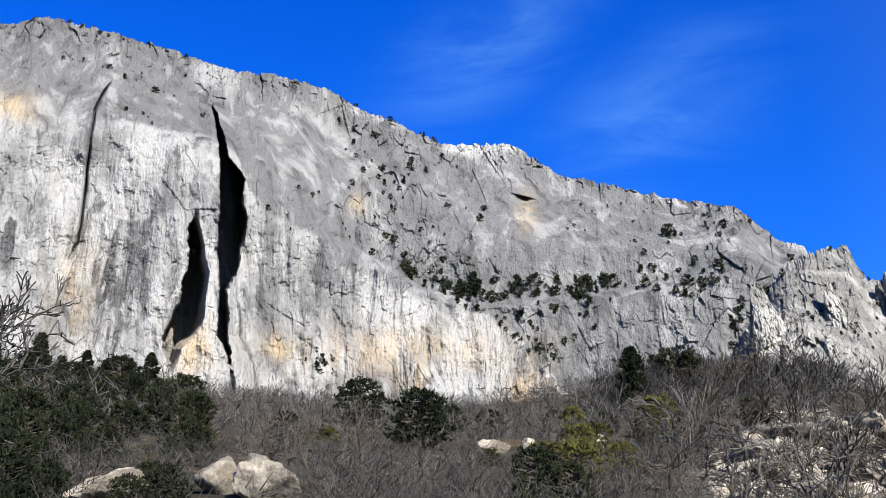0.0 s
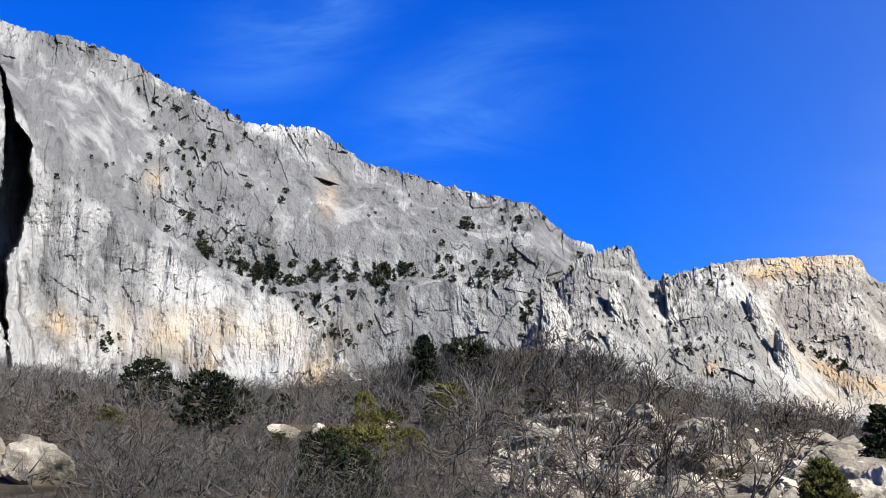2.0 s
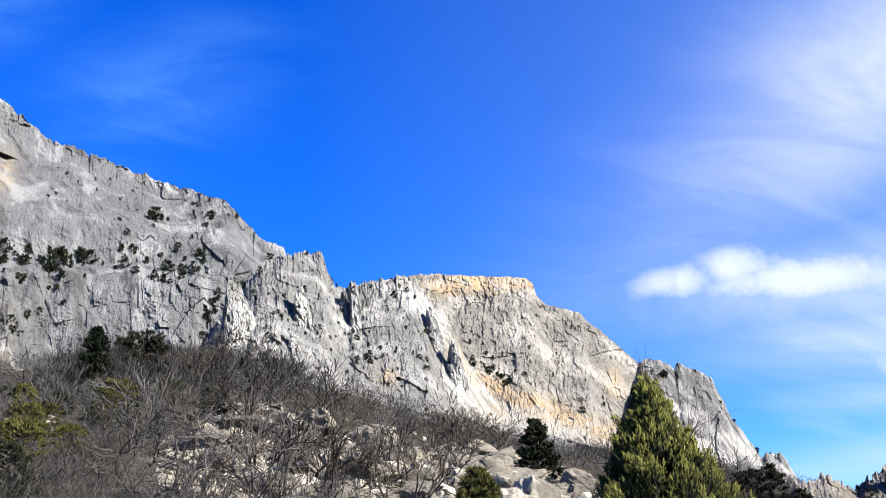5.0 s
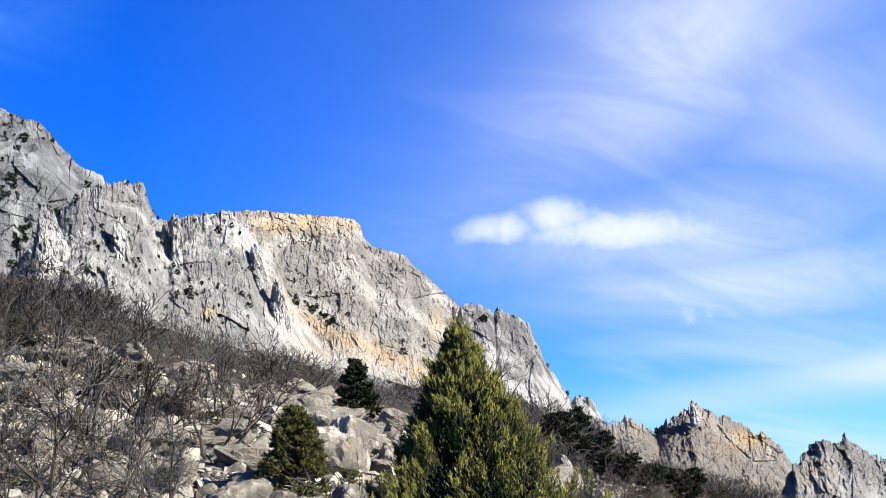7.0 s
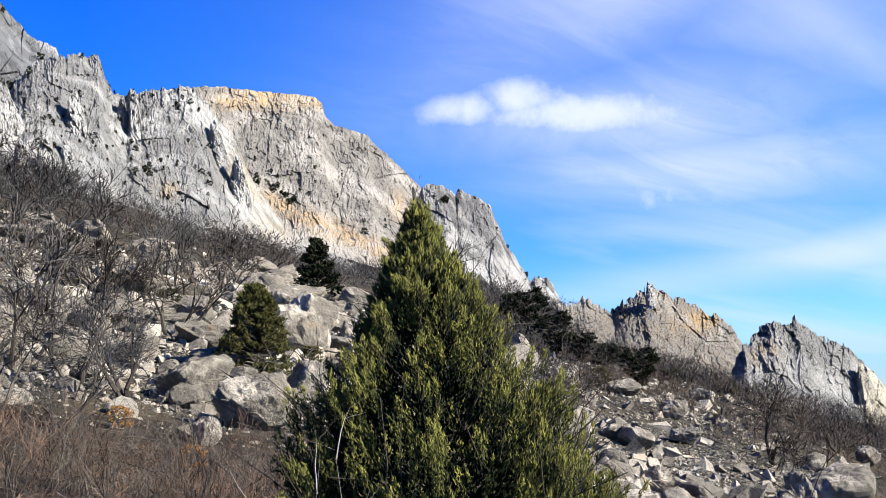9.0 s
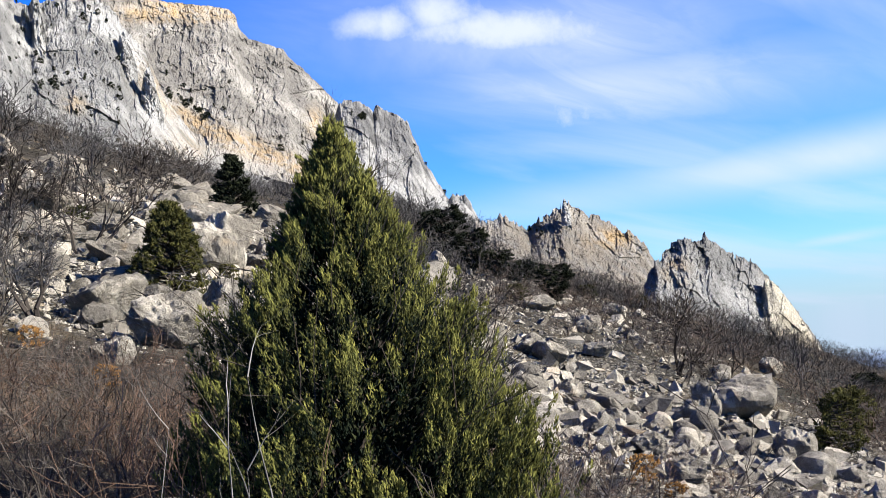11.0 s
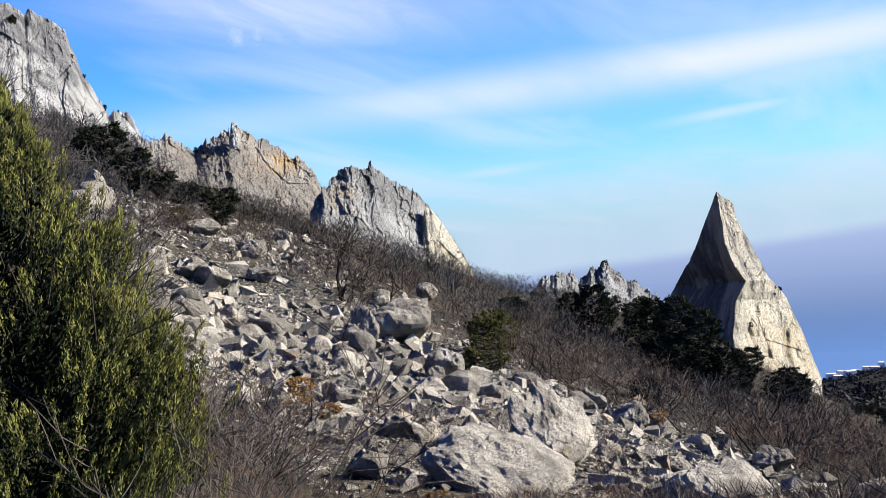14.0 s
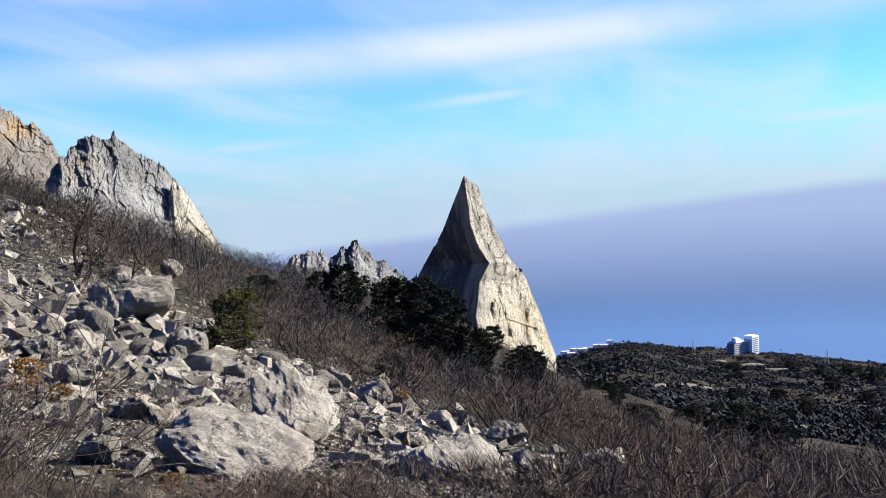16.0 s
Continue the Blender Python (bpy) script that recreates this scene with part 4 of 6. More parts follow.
rock_face("rock_teeth", ((67.4, -3.6), (68.2, -2.5), (68.6, -2.7), (68.98, -2.2), (69.4, -2.6), (69.73, -2.4), (70.2, -2.8), (70.5, -2.6), (70.81, -2.15), (71.1, -2.5), (71.43, -2.0), (71.73, -2.1), (72.0, -2.6), (72.31, -2.65), (72.7, -3.2), (73.06, -3.1), (73.6, -3.6), (74.2, -4.0)), ((67.4, -4.4), (71, -4.6), (74.2, -5.0)),
          crag_depth(190, 208, 1.4, 191, 3.5, 2.6, 71, 0.8), CRAG, 0.03, 60, 0.28, 10, "row of small jagged limestone teeth on the ridge", "rocks", None, lambda b, e: 0.05 + 0 * b, 191)


def pyramid_depth(b, e, u):
    p = on_face(b, e, np.full(len(b), 250.0))
    rib = line(e, ((-9, 78.1), (-7.9, 78.08), (-6.4, 78.0), (-4.5, 78.24), (-3.5, 78.84), (-2.7, 78.32), (-1.4, 77.92), (1.3, 77.68))) + 0.05 * grain(p * 0.3, 207)
    off = b - rib
    d = 246 + 12 * u + np.where(off < 0, -19.0 * off, 8.0 * off)
    lit = step(off, 0.0, 0.3)
    d += lit * (1.6 * layers(p * 0.07, 4, 208, 0.55) + 0.6 * facets(p * np.array((0.12, 0.12, 0.06)), 209))
    # hollows on the sunny side
    for hb, he, wb, we in ((79.2, -5.2, 0.16, 0.30), (80.1, -5.9, 0.22, 0.22), (79.0, -7.0, 0.18, 0.5), (80.7, -6.3, 0.14, 0.35), (78.9, -6.0, 0.12, 0.6), (79.6, -7.3, 0.2, 0.25), (81.2, -7.4, 0.16, 0.3)):
        d += 1.5 * hump(b + 0.25 * grain(p * 0.25, 212), hb, wb) * hump(e + 0.4 * grain(p * 0.2, 213), he, we)
    return d + 0.30 * facets(p * np.array((0.2, 0.2, 0.08)), 201) + 0.30 * facets(p * 0.6, 203) + 0.9 * layers(np.stack([p[:, 0], p[:, 1], p[:, 2] * 0.3], 1) * 0.2, 6, 205, 0.58)


# cream rock low on the right side; the darker grey elsewhere also paints shade
rock_face("rock_pyramid", ((74.3, -5.6), (74.86, -4.1), (75.53, -3.0), (76.2, -1.95), (76.89, -0.45), (77.45, 0.85), (77.67, 1.3), (77.85, 1.1), (78.02, 0.9), (78.3, 0.75), (78.47, 0.55), (78.59, -0.2), (79.29, -1.8), (79.98, -3.35), (80.71, -4.3), (81.53, -6.5), (82.21, -8.7)), ((74.3, -7.4), (76, -7.8), (78.1, -8.2), (82.21, -9.2)),
                    pyramid_depth, BUTTE, 0.03, 170, 0.07, 25, "sharp pyramid of pale limestone above the sea", "rock pinnacle",
                    lambda b, e: 0.6 * hump(e, -7.2, 1.8) * step(b, 78, 79), lambda b, e: 0.14 - 0.50 * step(e, -2.6, -4.2) * step(b, 77.6, 78.4), 201)

# ---------------------------------------------------------------- growing things


def stand(bearing, rise):
    """Where the line of sight along a bearing and a rise first meets the ground."""
    a = radians(bearing)
    d = np.geomspace(4.0, 1900, 900)
    z = ground_z(d * math.sin(a), d * math.cos(a))
    hit = np.nonzero(z >= EYE + d * math.tan(radians(rise)))[0]
    k = hit[0] if len(hit) else len(d) - 1
    return Vector((d[k] * math.sin(a), d[k] * math.cos(a), z[k])), float(d[k])


def limbs(segs, sides=3):
    """Tapered round limbs from rows of start, end and the two radii."""
    s = np.asarray(segs, dtype=float)
    p0, p1, r0, r1 = s[:, 0:3], s[:, 3:6], s[:, 6], s[:, 7]
    ax = p1 - p0
    ax /= np.maximum(np.linalg.norm(ax, axis=1, keepdims=True), 1e-9)
    ref = np.where(np.abs(ax[:, 2:3]) > 0.9, np.array((1.0, 0, 0)), np.array((0, 0, 1.0)))
    u = np.cross(ax, ref)
    u /= np.maximum(np.linalg.norm(u, axis=1, keepdims=True), 1e-9)
    w = np.cross(ax, u)
    n = len(s)
    v = np.empty((n, 2, sides, 3))
    for k in range(sides):
        a = 2 * math.pi * k / sides
        d = u * math.cos(a) + w * math.sin(a)
        v[:, 0, k] = p0 + d * r0[:, None]
        v[:, 1, k] = p1 + d * r1[:, None]
    base = np.arange(n)[:, None] * sides * 2
    f = []
    for k in range(sides):
        m = (k + 1) % sides
        f.append(np.concatenate([base + k, base + m, base + sides + m, base + sides + k], 1))
    return v.reshape(-1, 3), np.concatenate(f)


def grow(rng, segs, p, d, length, radius, depth, kids, spread, lift=0.1, wander=0.25, pieces=3, slim=0.55):
    """One limb in a few pieces, and the limbs that fork from it."""
    q, r = np.array(p, float), radius
    d = np.array(d, float) / np.linalg.norm(d)
    marks = []
    for k in range(pieces):
        d = d + rng.normal(0, wander, 3) + np.array((0, 0, lift))
        d /= np.linalg.norm(d)
        e = q + d * length / pieces
        r1 = radius * (1 - (1 - slim * 0.6) * (k + 1) / pieces)
        segs.append((*q, *e, r, r1))
        q, r = e, r1
        marks.append((q, d, r))
    if depth > 0:
        for k in range(kids):
            q, dd, r = marks[rng.integers(len(marks) // 3, len(marks))]
            side = rng.normal(0, 1, 3)
            side -= dd * side.dot(dd)
            side /= np.linalg.norm(side)
            ang = spread * rng.uniform(0.6, 1.3)
            grow(rng, segs, q, dd * math.cos(ang) + side * math.sin(ang), length * rng.uniform(0.5, 0.75), r * 0.7, depth - 1, kids, spread, lift, wander, max(2, pieces - 1), slim)
    return segs


def spindles(p, d, length, width):
    """Small leafy sprays, three-sided and pointed, from rows of place, direction, length and width."""
    n = len(p)
    d = d / np.maximum(np.linalg.norm(d, axis=1, keepdims=True), 1e-9)
    ref = np.where(np.abs(d[:, 2:3]) > 0.9, np.array((1.0, 0, 0)), np.array((0, 0, 1.0)))
    u = np.cross(d, ref)
    u /= np.maximum(np.linalg.norm(u, axis=1, keepdims=True), 1e-9)
    w = np.cross(d, u)
    v = np.empty((n, 4, 3))
    v[:, 3] = p + d * length[:, None]
    for k in range(3):
        a = 2 * math.pi * k / 3
        v[:, k] = p + (u * math.cos(a) + w * math.sin(a)) * width[:, None]
    base = np.arange(n)[:, None] * 4
    f = [np.concatenate([base + k, base + (k + 1) % 3, base + 3], 1) for k in range(3)]
    return v.reshape(-1, 3), np.concatenate(f)


def again(kind, m):
    """One more of a kind, at the pose and size m."""
    ob = copy_thing(kind, m)
    ob.matrix_basis = m
    return ob


def turn_of(rng, p, height, m_scale=(1, 1, 1), lean=0.0):
    return Matrix.LocRotScale(p, Euler((rng.normal(0, lean), rng.normal(0, lean), rng.uniform(0, 6.28))), Vector(m_scale) * height)


def bush_kind(seed, stems, kids, depth, mat_twig, label, radius=0.008):
    """A bare bush of unit height: an Empty with stems and twigs."""
    rng = np.random.default_rng(seed)
    segs = []
    for k in range(stems):
        a = rng.uniform(0, 6.28)
        lean = rng.uniform(0.15, 0.75)
        grow(rng, segs, (0.10 * math.cos(a), 0.10 * math.sin(a), -0.06), (lean * math.cos(a), lean * math.sin(a), 1), rng.uniform(0.42, 0.62), radius * rng.uniform(0.8, 1.3), depth, kids, 0.6, 0.05, 0.30, 3)
    s = np.array(segs)
    s[:, 6:8] = np.maximum(s[:, 6:8], 0.0019)
    thick = s[:, 6] > radius * 0.62
    return s[thick], s[~thick], mat_twig, label


def make_bush(kind, m, name):
    stems, twigs, mat, label = kind
    ob = new(name)
    ob.matrix_basis = m
    tagged(part("stemwork", mesh_of("stemwork", *limbs(stems, 4), BARK), ob), kind="stuff")
    tagged(part("twigwork", mesh_of("twigwork", *limbs(twigs, 3), mat), ob), kind="stuff")
    return tagged(ob, label, name, "bare bushes on the hillside" if name == "bush" else "low bare shrubs")


def conifer_crown(rng, clumps, sprays, shape, size, leafy):
    """Crown of unit height from tufts; shape(h) is its radius at a height."""
    P, D, L, W, segs = [], [], [], [], []
    for k in range(clumps):
        h = 0.10 + 0.90 * rng.random() ** 0.9
        a = rng.uniform(0, 6.28)
        r = shape(h) * (0.35 + 0.65 * math.sqrt(rng.random())) * rng.uniform(0.75, 1.15)
        c = np.array((r * math.cos(a), r * math.sin(a), h))
        segs.append((0, 0, h - 0.15 * r, *(c * (0.96, 0.96, 1)), 0.010, 0.004))
        out = np.array((math.cos(a), math.sin(a), 0.55))
        n = sprays * 2
        P.append(c + rng.normal(0, size * 0.45, (n, 3)) * (1, 1, 0.55))
        D.append(out * 0.9 + rng.normal(0, 0.75, (n, 3)) + np.array((0, 0, 0.35)))
        L.append(size * rng.uniform(0.5, 1.1, n))
        W.append(size * leafy * rng.uniform(0.7, 1.3, n))
    return spindles(np.concatenate(P), np.concatenate(D), np.concatenate(L), np.concatenate(W)), segs


def make_conifer(name, seed, clumps, sprays, shape, size, leafy, mat, label, category, group, m):
    rng = np.random.default_rng(seed)
    crown, segs = conifer_crown(rng, clumps, sprays, shape, size, leafy)
    ob = new(name)
    ob.matrix_basis = m
    trunk = [(0, 0, -0.06, 0.008, 0, 0.35, 0.028, 0.020), (0.008, 0, 0.35, 0, 0.01, 0.7, 0.020, 0.011), (0, 0.01, 0.7, 0, 0, 0.97, 0.011, 0.003)]
    part("trunk", mesh_of("trunk", *limbs(trunk, 6), BARK), ob)
    tagged(part("branchwork", mesh_of("branchwork", *limbs(segs, 3), BARK), ob), kind="stuff")
    tagged(part("crown", mesh_of("crown", *crown, mat), ob), kind="stuff")
    return tagged(ob, label, category, group)


def conical(width):
    return lambda h: width * max(0.03, (1.02 - h)) ** 0.8


def rounded(width):
    return lambda h: width * math.sqrt(max(0.02, 1 - ((h - 0.42) / 0.62) ** 2))


def flat_pine(width):
    return lambda h: width * (0.15 + 0.95 * max(0.0, min(1.0, (h - 0.25) * 2.2)) * max(0.1, 1.12 - h) ** 0.4)


# -- the great juniper beside the way


def build_juniper():
    rng = np.random.default_rng(77)
    foot = ground_at(39.6, 10.4)
    top = spot(39.5, 10.4, 12.9)
    tall = top.z - foot.z + 0.05
    ob = new("juniper")
    ob.location = foot
    lean = np.array(((top.x - foot.x) / tall, (top.y - foot.y) / tall, 0))
    girth = lambda h: line((1 - h) * tall, ((0, 0.03), (0.35, 0.13), (0.69, 0.30), (1.27, 0.64), (1.64, 0.93), (2.12, 1.28), (2.65, 1.58), (3.18, 1.78), (3.6, 1.90), (4.3, 1.85), (5.0, 1.4)))
    P, D, L, W, T = [], [], [], [], []
    for k in range(470):
        # a bough of several upright plumes
        h = 0.985 * (1 - rng.random() ** 0.58) if k % 5 else rng.uniform(0.72, 0.95)
        a = k * 2.39996 + rng.normal(0, 0.2)
        bough = grain(np.array([[2.1 * math.cos(a) + 3.0 * h, 2.1 * math.sin(a), 8.5 * h]]), 17)[0]
        reach = float(girth(h)) * (0.97 + 0.26 * max(-0.7, min(0.45, bough)))
        out = np.array((math.cos(a), math.sin(a), 0))
        tip = out * reach * rng.uniform(0.90, 1.06) + np.array((0, 0, h * tall * 0.97)) + lean * h * tall
        big = 0.10 + 0.60 * (1 - h) ** 0.7
        for j in range(6):
            c = tip + rng.normal(0, 1, 3) * np.array((0.13, 0.13, 0.26)) * big - out * rng.uniform(0, 0.26) * reach
            plume = rng.uniform(0.24, 0.56) * (0.45 + 0.65 * (1 - h))
            axis = out * 0.45 * (1 - h) ** 0.3 + np.array((0, 0, 1.0)) + rng.normal(0, 0.14, 3)
            axis /= np.linalg.norm(axis)
            n = 64
            s = rng.random(n) ** 0.8
            T.append(s)
            P.append(c + axis * plume * (s[:, None] - 0.45) + rng.normal(0, 0.040, (n, 3)) * (1.15 - s[:, None] * 0.95))
            D.append(axis + rng.normal(0, 0.30, (n, 3)))
            L.append(rng.uniform(0.026, 0.062, n))
            W.append(rng.uniform(0.0055, 0.0100, n))
    # the inside; tip 0 puts its shade into the colour
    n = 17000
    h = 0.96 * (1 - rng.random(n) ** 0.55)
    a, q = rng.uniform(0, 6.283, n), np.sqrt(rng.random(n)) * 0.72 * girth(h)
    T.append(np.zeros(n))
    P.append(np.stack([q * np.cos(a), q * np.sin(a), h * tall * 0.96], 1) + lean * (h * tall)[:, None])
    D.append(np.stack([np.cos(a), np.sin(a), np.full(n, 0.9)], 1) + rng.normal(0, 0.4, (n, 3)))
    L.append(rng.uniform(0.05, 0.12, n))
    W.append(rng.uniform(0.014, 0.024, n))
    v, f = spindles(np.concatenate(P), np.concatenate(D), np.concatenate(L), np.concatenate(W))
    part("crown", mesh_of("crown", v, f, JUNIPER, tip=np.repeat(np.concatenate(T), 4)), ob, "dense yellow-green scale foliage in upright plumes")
    rings = []
    for k in range(9):
        q = k / 8
        mid, r = lean * q * tall + np.array((0.03 * math.sin(5 * q), 0.03 * math.cos(7 * q) - 0.03, q * tall - 0.2 * (k == 0))), 0.13 * (1 - q) + 0.008
        rings.append([mid + r * np.array((math.cos(0.7854 * j), math.sin(0.7854 * j), 0)) for j in range(8)])
    part("trunk", mesh_of("trunk", np.array(rings).reshape(-1, 3), grid_faces(9, 8, True), BARK), ob)
    segs = []
    for k in range(70):
        h = rng.uniform(0.05, 0.9)
        a = rng.uniform(0, 6.28)
        grow(rng, segs, lean * h * tall + np.array((0, 0, h * tall)), (math.cos(a), math.sin(a), 0.6), 1.9 * (1 - h) ** 0.86 + 0.1, 0.03 * (1.1 - h), 1, 2, 0.6, 0.1, 0.12, 3)
    tagged(part("branchwork", mesh_of("branchwork", *limbs(segs, 4), BARK), ob), kind="stuff")
    segs = []
    for k in range(46):
        h = rng.uniform(0.90, 1.0)
        a = rng.uniform(0, 6.28)
        grow(rng, segs, lean * h * tall + np.array((0, 0, h * tall * 0.985)), (0.5 * math.cos(a), 0.5 * math.sin(a), 1), rng.uniform(0.12, 0.26), 0.004, 1, 2, 0.5, 0.1, 0.15, 2)
    part("dry_tip", mesh_of("dry_tip", *limbs(segs, 3), TWIG), ob, "thin greyish dying tip")
    tagged(ob, "tall cone-shaped juniper with dense yellow-green foliage and thinning tip", "juniper tree")


build_juniper()

# -- dead stems standing in front of the juniper


def build_dead(bearing, rise, dist, height, seed, fork):
    rng = np.random.default_rng(seed)
    if dist:
        p = ground_at(bearing, dist)
    else:
        p, dist = stand(bearing, rise)
    segs = []
    r0 = max(0.006, height * 0.0062)
    grow(rng, segs, (0, 0, -0.1), (0.05, 0.02, 1), height, r0, 0, 0, 0.4, 0.02, 0.045, 9, 0.15)
    trunk = list(segs)
    twigs = []
    for k in range(fork):
        q = trunk[rng.integers(2, len(trunk))]
        a = rng.uniform(0, 6.28)
        grow(rng, twigs, q[3:6], (math.cos(a), math.sin(a), 1.3), height * rng.uniform(0.12, 0.32), r0 * 0.45, 1, 2, 0.6, 0.02, 0.10, 4, 0.3)
    ob = new("dead_tree")
    ob.location = p
    ob.rotation_euler = (0, 0, rng.uniform(0, 6.28))
    part("trunk", mesh_of("trunk", *limbs(trunk, 6), DEADWOOD), ob)
    if twigs:
        tagged(part("twigwork", mesh_of("twigwork", *limbs(twigs, 4), DEADWOOD), ob), kind="stuff")
    tagged(ob, "leafless bleached dead sapling standing in the scrub", "dead tree", "bleached dead stems")


for row in ((33.0, 0, 6.6, 2.05, 11, 5), (34.2, 0, 6.2, 1.5, 12, 4), (36.6, 0, 6.8, 2.15, 13, 4), (28.5, 0, 7.5, 1.6, 14, 6), (46.5, 0, 6.0, 1.2, 17, 6),
            (13.3, 10.2, 0, 5.5, 15, 4), (12.4, 9.0, 0, 4.0, 16, 2), (-14.3, 11.9, 0, 4.0, 18, 4), (8.0, 9.3, 0, 2.4, 19, 3), (16, 10.6, 0, 4.5, 20, 3)):
    build_dead(*row)


def build_sapling(bearing, dist, lean, length, seed):
    """A dark forked sapling leaning along the slope."""
    rng = np.random.default_rng(seed)
    a = radians(bearing)
    segs = []
    for k in range(3):
        q = lean * (0.5 + 0.35 * k)
        grow(rng, segs, (0, 0, -0.1), (q * math.cos(a), -q * math.sin(a), 1), length * rng.uniform(0.75, 1.0), 0.013, 3, 3, 0.6, 0.02, 0.10, 5, 0.4)
    s = np.array(segs)
    s[:, 6:8] = np.maximum(s[:, 6:8], 0.0026)
    thick = s[:, 6] > 0.006
    ob = new("sapling")
    ob.location = ground_at(bearing, dist)
    part("trunk", mesh_of("trunk", *limbs(s[thick], 5), BARK), ob)
    tagged(part("twigwork", mesh_of("twigwork", *limbs(s[~thick], 3), BARK), ob), kind="stuff")
    tagged(ob, "slender leafless dark-barked sapling above the scree", "sapling", "dark saplings")


for row in ((49.6, 6.2, 1.0, 1.15, 21), (52.4, 6.8, 0.5, 0.85, 22), (57.0, 7.4, 0.3, 0.7, 23), (46.8, 6.0, 0.4, 1.0, 24)):
    build_sapling(*row)

# -- pines, rounded junipers and olive-green bushes that stand out
PINES = ((74.0, -7.0, 2.8, 2.6, 2), (75.2, -7.6, 3.4, 2.8, 2), (76.4, -8.8, 3.8, 3.0, 2), (77.6, -9.8, 2.8, 2.6, 2), (73.0, -6.4, 2.0, 2.2, 1), (10.8, 12.9, 3.7, 3.3, 0), (13.3, 13.6, 2.8, 3.4, 1), (12.2, 14.9, 1.2, 1.3, 1), (9.4, 14.8, 1.29, 1.0, 0), (45.4, 3.97, 3.07, 3.99, 1), (46.9, 3.4, 2.3, 3.0, 1), (51.2, 1.30, 2.13, 3.03, 1), (48.2, 3.0, 1.5, 2.6, 1),
         (34.3, 7.0, 3.6, 3.8, 0), (76.2, -9.18, 2.84, 3.54, 2), (77.4, -9.5, 2.0, 2.2, 2), (81.0, -10.51, 2.04, 2.4, 1), (80.0, -10.3, 1.5, 2.0, 1), (70.8, -6.3, 3.0, 2.6, 2), (69.6, -5.8, 2.2, 2.0, 2))
PINES_FAR = ((85.5, -11.48, 1.33, 1.35, 1), (92.0, -13.05, 1.73, 3.08, 2), (90.6, -13.3, 1.2, 1.8, 2), (85.4, -11.5, 1.25, 2.07, 1), (71.7, -5.6, 1.6, 1.83, 1), (-15.7, 14.67, 1.95, 1.71, 0), (-17.5, 14.79, 1.59, 1.68, 0), (-19.0, 15.3, 1.29, 1.37, 0),
             (-21.4, 14.42, 2.82, 2.14, 0), (-20.3, 14.6, 1.6, 1.6, 0), (-22.6, 13.4, 2.0, 1.7, 0), (-23.5, 12.0, 2.6, 2.0, 0), (73.4, -5.4, 1.3, 1.6, 1), (78.6, -9.2, 2.2, 2.6, 1), (80.6, -10.0, 1.9, 2.4, 2), (74.4, -6.0, 1.5, 1.7, 1), (75.0, -7.2, 1.4, 1.6, 2), (-24.0, 14.4, 2.2, 2.0, 2), (-18.2, 14.2, 1.5, 1.6, 2), (-16.6, 14.0, 1.4, 1.4, 0), (-22.0, 12.2, 2.2, 2.2, 2), (-19.6, 13.4, 1.5, 1.8, 2), (-24.4, 10.8, 3.0, 2.4, 2))
ROUND = ((17.0, 11.9, 1.6, 2.0), (2.8, 12.2, 1.5, 2.0), (-8.4, 12.6, 1.2, 1.8), (53.8, 2.2, 1.2, 2.2), (49.6, 2.6, 1.2, 2.0), (-15.4, 12.4, 1.5, 2.2), (-17.6, 13.2, 2.0, 2.4), (-13.8, 12.6, 1.2, 1.8), (-25.6, 12.6, 3.6, 3.4), (-20.4, 10.4, 2.9, 3.0), (-18.6, 11.2, 2.3, 2.6), (-16.9, 12.0, 2.0, 2.4), (-19.4, 12.6, 2.2, 2.6), (-21.8, 11.4, 3.0, 3.0), (66.4, -5.0, 1.4, 2.4), (72.6, -7.4, 1.8, 2.6), (74.2, -8.2, 2.0, 2.6), (75.4, -9.0, 2.2, 2.4), (73.4, -9.6, 1.4, 2.2), (77.8, -10.2, 1.8, 2.4), (86.8, -12.6, 1.2, 2.2), (93.4, -13.6, 1.6, 3.0), (89.6, -12.4, 0.9, 1.6), (-27.0, 7.0, 6.0, 5.0), (-25.0, 6.2, 5.4, 4.6), (-23.0, 6.6, 4.6, 4.0), (-26.0, 9.0, 5.6, 4.6), (-24.2, 9.6, 5.0, 3.6), (-22.4, 8.2, 4.0, 3.2), (-20.9, 7.4, 3.4, 3.0), (-19.6, 14.0, 1.9, 2.4), (-17.4, 14.3, 1.7, 2.2), (-23.2, 12.8, 3.0, 2.6), (-21.6, 14.0, 2.5, 2.4), (4.8, 8.0, 3.6, 3.4), (6.6, 7.2, 3.4, 3.0), (-24.5, 11.0, 3.4, 3.0), (-22.8, 11.5, 2.9, 2.6), (-20.8, 13.2, 1.9, 2.4), (-18.6, 13.6, 1.7, 2.2), (-16.4, 13.9, 1.5, 2.0), (-24.0, 13.6, 2.6, 2.4), (-15.0, 13.6, 1.2, 1.8), (-22.0, 10.2, 2.0, 2.4), (9.0, 12.0, 1.3, 1.9), (12.6, 12.3, 1.2, 1.8), (6.4, 12.4, 1.1, 1.6), (-1.1, 11.46, 3.44, 3.97), (-4.3, 13.0, 2.5, 3.35), (-21.8, 9.3, 3.88, 2.61), (-23.6, 9.2, 3.2, 2.4), (0.6, 12.2, 1.8, 2.2))
